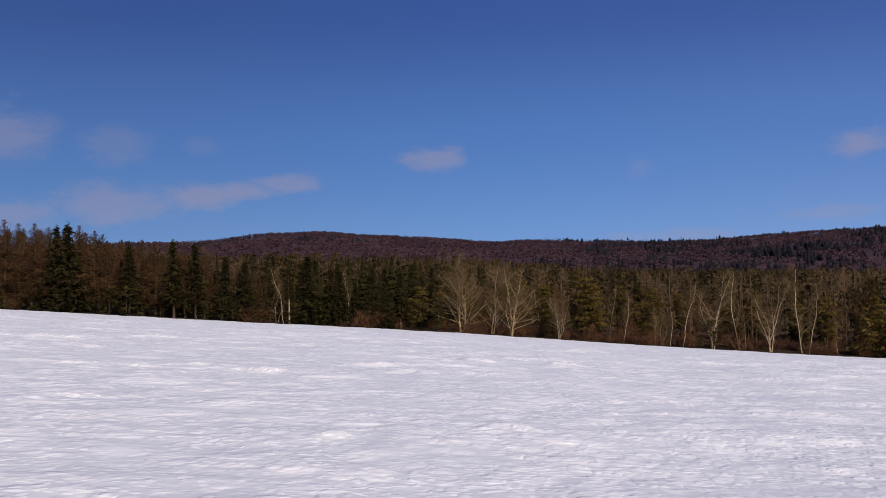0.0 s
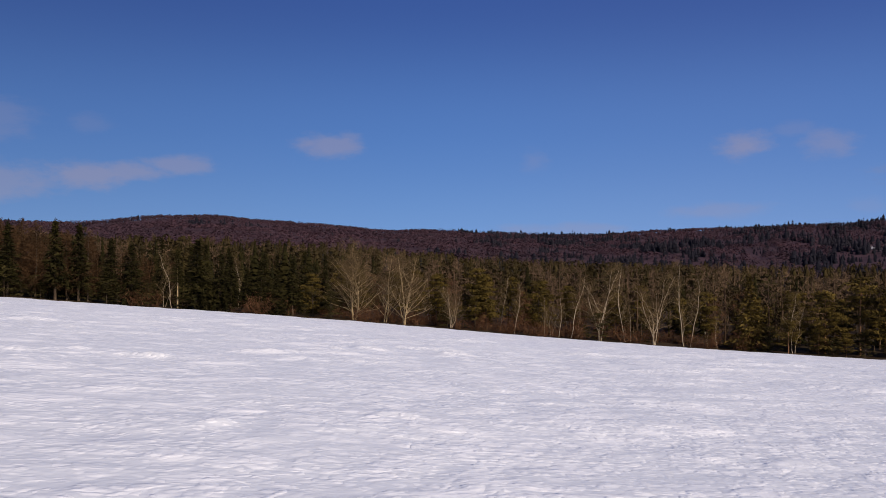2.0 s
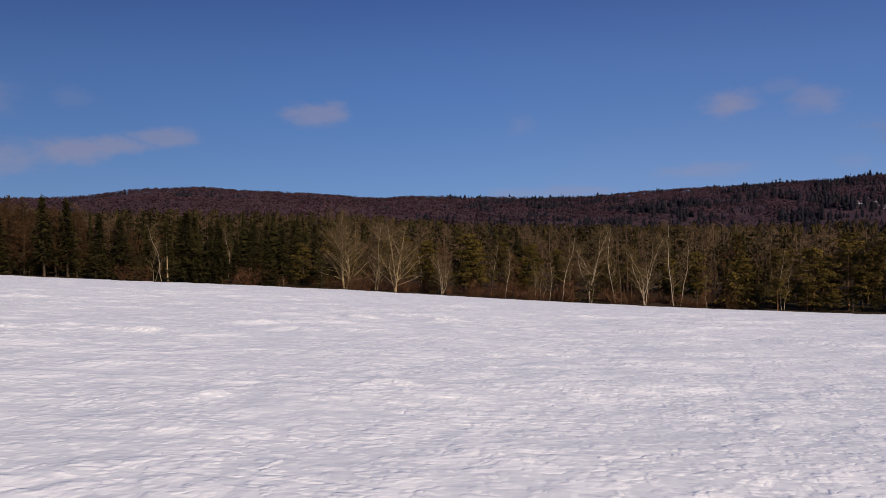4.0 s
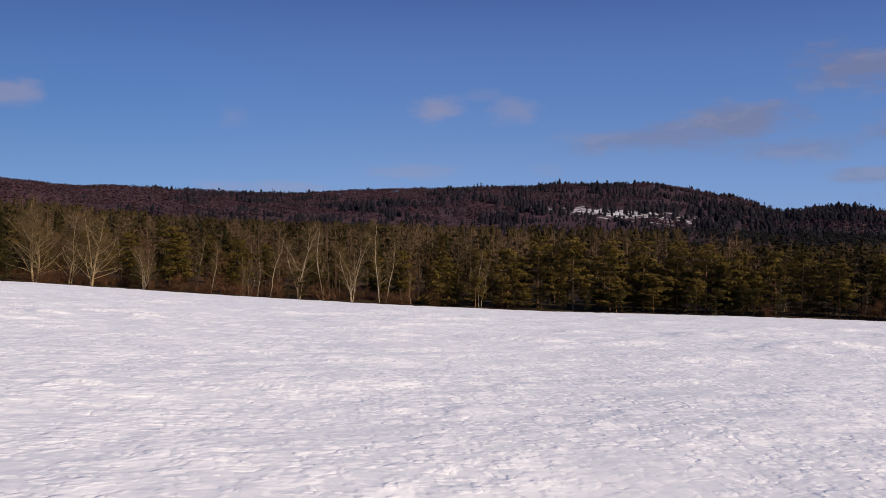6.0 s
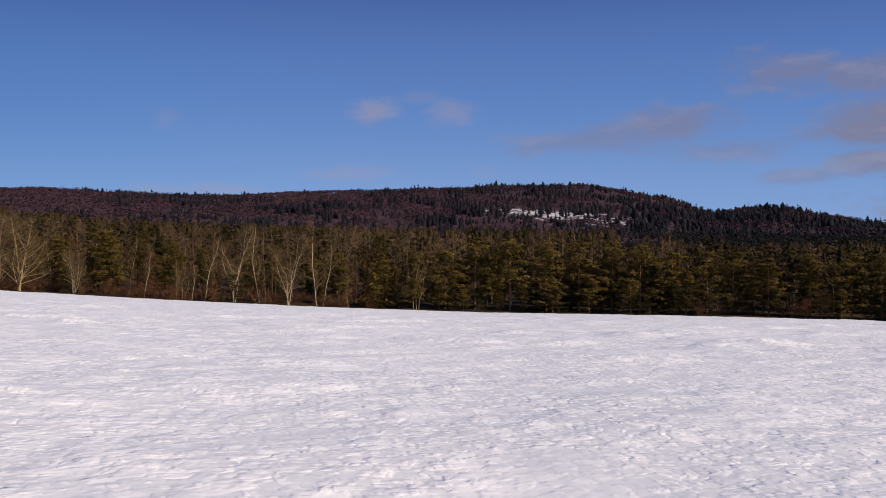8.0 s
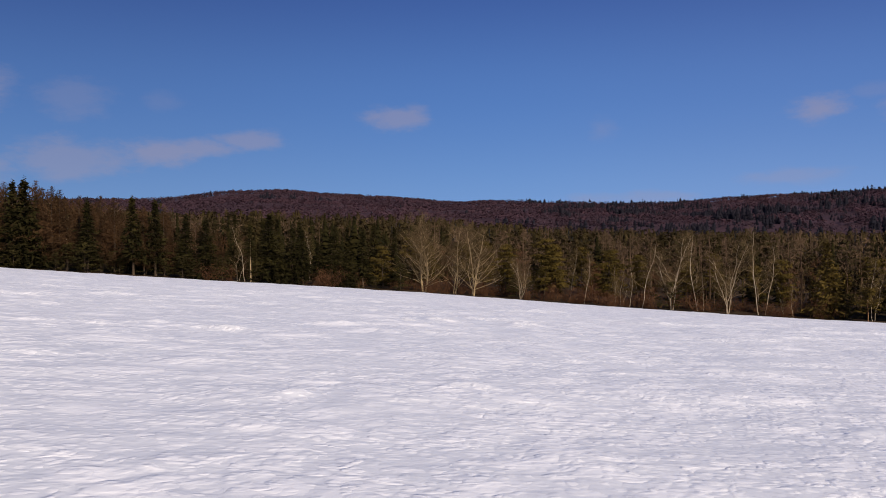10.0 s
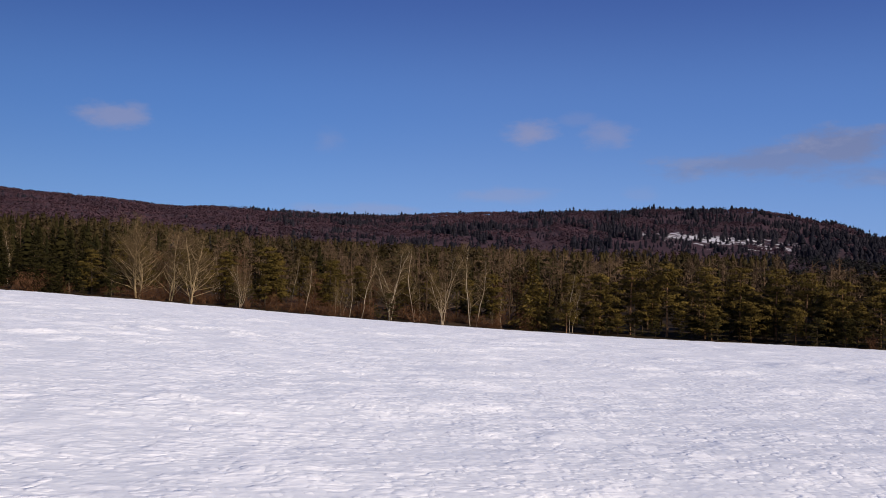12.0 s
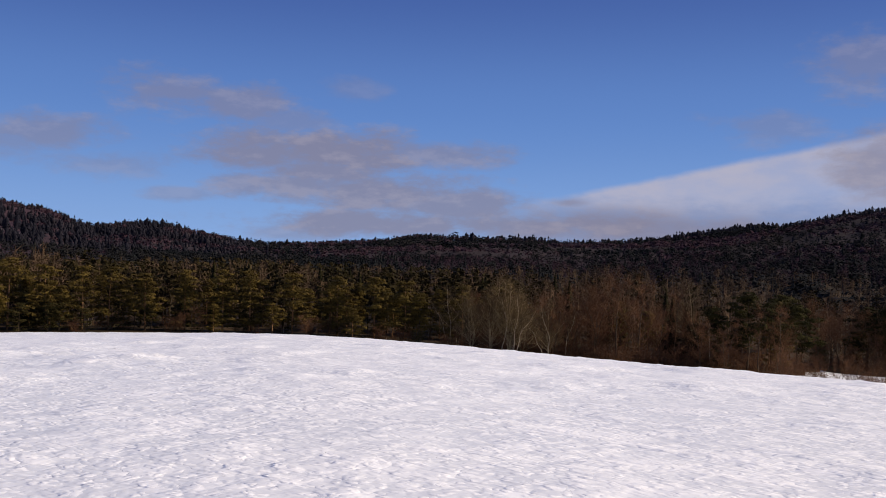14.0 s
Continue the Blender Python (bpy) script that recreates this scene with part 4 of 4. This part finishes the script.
# Rising valley side.
p = np.concatenate([scatter(4800, 265, 720, power=1.1), scatter(900, 400, 720, 45, 95)])
a, r = polar(p)
pick = gen.uniform(size=len(p)) + 0.3 * lattice(p[:, 0] / 60, p[:, 1] / 60, 42)
green = pick < np.interp(a, [-25, 0, 28, 38, 56, 64, 75, 80], [0.55, 0.7, 0.68, 0.85, 0.75, 0.3, 0.25, 0.4])
dark = ~green & (pick > np.interp(a, [-25, 20, 45, 60, 90], [0.9, 0.9, 0.8, 0.8, 0.78]))
bare = ~green & ~dark
tufts = [joined([core(gen, 0.2, 0.0, 5, 3, 0.55), tuft_tree(gen, 14, 5, 0.44, 0.05, 0.1, False)]) for _ in range(6)]
high = gen.uniform(6.5, 10, len(p))
# Trees here take darker colours that stand in for shade and distance.
shade_tinted = (a > 57 + 4 * lattice(p[:, 0] / 40, p[:, 1] / 40, 46)) | ((a > 38) & (r > 430 + 90 * lattice(p[:, 0] / 40, p[:, 1] / 40, 46)))
wood("valley_pine_wood", "olive pine wood rising towards the hills", tufts, p[green & ~shade_tinted], high[green & ~shade_tinted], FAR_PINE, 1.1)
wood("shaded_pine_wood", "pine wood on the valley side, its shade put into a dark green colour", [clumped_tree(gen, 7, 11, 0.11) for _ in range(6)], p[green & shade_tinted], high[green & shade_tinted], FAR_DARK, 1.45)
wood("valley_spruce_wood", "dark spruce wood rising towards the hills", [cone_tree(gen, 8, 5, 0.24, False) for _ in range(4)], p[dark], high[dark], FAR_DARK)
sprays = [twig_tree(gen, 80, 0.3, 0.2, 0.014, 0.14) for _ in range(4)]
# Upper bare trees swap to the darker purple-brown, shade put into the colour.
upper = bare & shade_tinted & (r > 380)
wood("valley_bare_wood", "leafless brown wood rising towards the hills", sprays, p[bare & ~upper], high[bare & ~upper] + 1.5, MID_BARE)
wood("upper_bare_wood", "leafless wood on the upper valley side, shade put into its purple-brown colour", sprays, p[upper], high[upper], HAZED_BARE, 1.2)
# Small spruces stand in the open patch of old snow.
q = np.array(PATCH[:2]) + gen.normal(size=(80, 2)) * np.array([34.0, 62.0])
wood("patch_spruce_wood", "small dark spruces in a patch of old snow", [cone_tree(gen, 4, 4, w, False) for w in (0.3, 0.4)], q, gen.uniform(3.5, 8.5, 80), HAZED_SPRUCE)
# Far hillside of leafless beech with dark spruces.
p = np.concatenate([scatter(14000, 700, 1690, -30, 95), scatter(5500, 700, 1690, -30, 42), scatter(3600, 700, 1300, 42, 95), scatter(1700, 640, 1080, 74, 95)])
q = scatter(2600, 900, 1600, -30, 95)
aq, _ = polar(q)
rq = np.interp(aq, DEG, RIDGE_R) + gen.uniform(-55, 12, len(q))
p = np.concatenate([p, np.stack([rq * np.sin(np.radians(aq)), rq * np.cos(np.radians(aq))], 1)])
a, r = polar(p)
keep = r < np.interp(a, DEG, RIDGE_R) + 25
p, a, r = p[keep], a[keep], r[keep]
el = np.degrees(np.arctan2(height(p[:, 0], p[:, 1]) - EYE, r))
inside = np.hypot((p[:, 0] - PATCH[0]) / 52, (p[:, 1] - PATCH[1]) / 120) < 1
keep = ~inside | (gen.uniform(size=len(p)) < 0.4)
p, a, r, el = p[keep], a[keep], r[keep], el[keep]
pick = 0.5 + 0.3 * (gen.uniform(size=len(p)) - 0.5) + 0.6 * lattice(p[:, 0] / 34, p[:, 1] / 60, 43) + 0.32 * lattice(p[:, 0] / 110, p[:, 1] / 200, 44)
share = np.interp(a, [-20, -2, 6, 12, 20, 26, 36, 41, 46, 60, 80, 95], [0.06, 0.02, 0.10, 0.26, 0.34, 0.42, 0.48, 0.54, 0.58, 0.58, 0.58, 0.58])
share = share + 0.28 * (a > 12) * np.clip((1.8 - el) / 0.8, 0, 1)
rim = r > np.interp(a, DEG, RIDGE_R) - 70
share = share + 0.75 * rim * np.interp(a, [-16, -8, -4, 4, 14, 30], [1.0, 1.0, 0.55, 0.5, 0.35, 0.3])
# Leafless stands break the dark hillside in broad patches.
share = share - 0.5 * (a > 44) * (~rim) * np.clip(lattice(p[:, 0] / 75, p[:, 1] / 75, 47) * 3.0 - 0.2, 0, 1)
dark = pick < share
stand = np.clip(0.85 - 0.5 * lattice(p[:, 0] / 40, p[:, 1] / 70, 45), 0.45, 1.3)
spiky = [cone_tree(gen, 4, 4, w, False, t) for w, t in ((0.3, 0.9), (0.36, 0.7), (0.42, 0.5), (0.46, 0.5))]
round_ = [joined([core(gen, 0.26, 0.0, 6, 3, 0.5), tuft_tree(gen, 9, 4, 0.5, 0.03, 0.16, False)]) for _ in range(6)]
tall = (6.5 + 4.0 * gen.uniform(size=len(p)) ** 1.5 + 3.5 * gen.uniform(size=len(p)) ** 8) * stand * np.where(rim & (a < 38), 0.62, 1.0)
tall = tall * np.interp(a, [38, 44, 52, 66, 76, 95], [1.0, 1.05, 0.95, 0.9, 0.8, 0.75])
piney = dark & (gen.uniform(size=len(p)) < np.interp(a, [34, 40, 50, 56], [0.1, 0.45, 0.6, 0.95]) * np.where(rim, np.interp(a, [46, 54], [0.35, 0.2]), 1.0))
wood("hill_spruce_wood", "dark spruces on the far hillside", spiky, p[dark & ~piney], tall[dark & ~piney], HAZED_SPRUCE)
wood("hill_round_wood", "dark round-topped conifers on the far hillside", round_, p[piney & (a < 52)], tall[piney & (a < 52)] * 0.8, HAZED_SPRUCE, 1.15)
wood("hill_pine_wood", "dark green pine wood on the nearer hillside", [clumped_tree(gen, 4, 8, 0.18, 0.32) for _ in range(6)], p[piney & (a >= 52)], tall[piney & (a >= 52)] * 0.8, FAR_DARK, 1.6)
domes = [joined([pad(np.array([0, 0, 0.48]), np.array([0.42, 0.42, 0.42]), 17, 0.26, 0.14, gen), twig_tree(gen, 9, 0.42, 0.4, 0.04, 0.18, False)]) for _ in range(6)]
wood("hill_beech_wood", "leafless purple-brown beech wood on the far hillside", domes, p[~dark], gen.uniform(5.0, 7.5, (~dark).sum()) * np.where(rim[~dark], 0.7, 1.0), HAZED_BARE, 1.45)
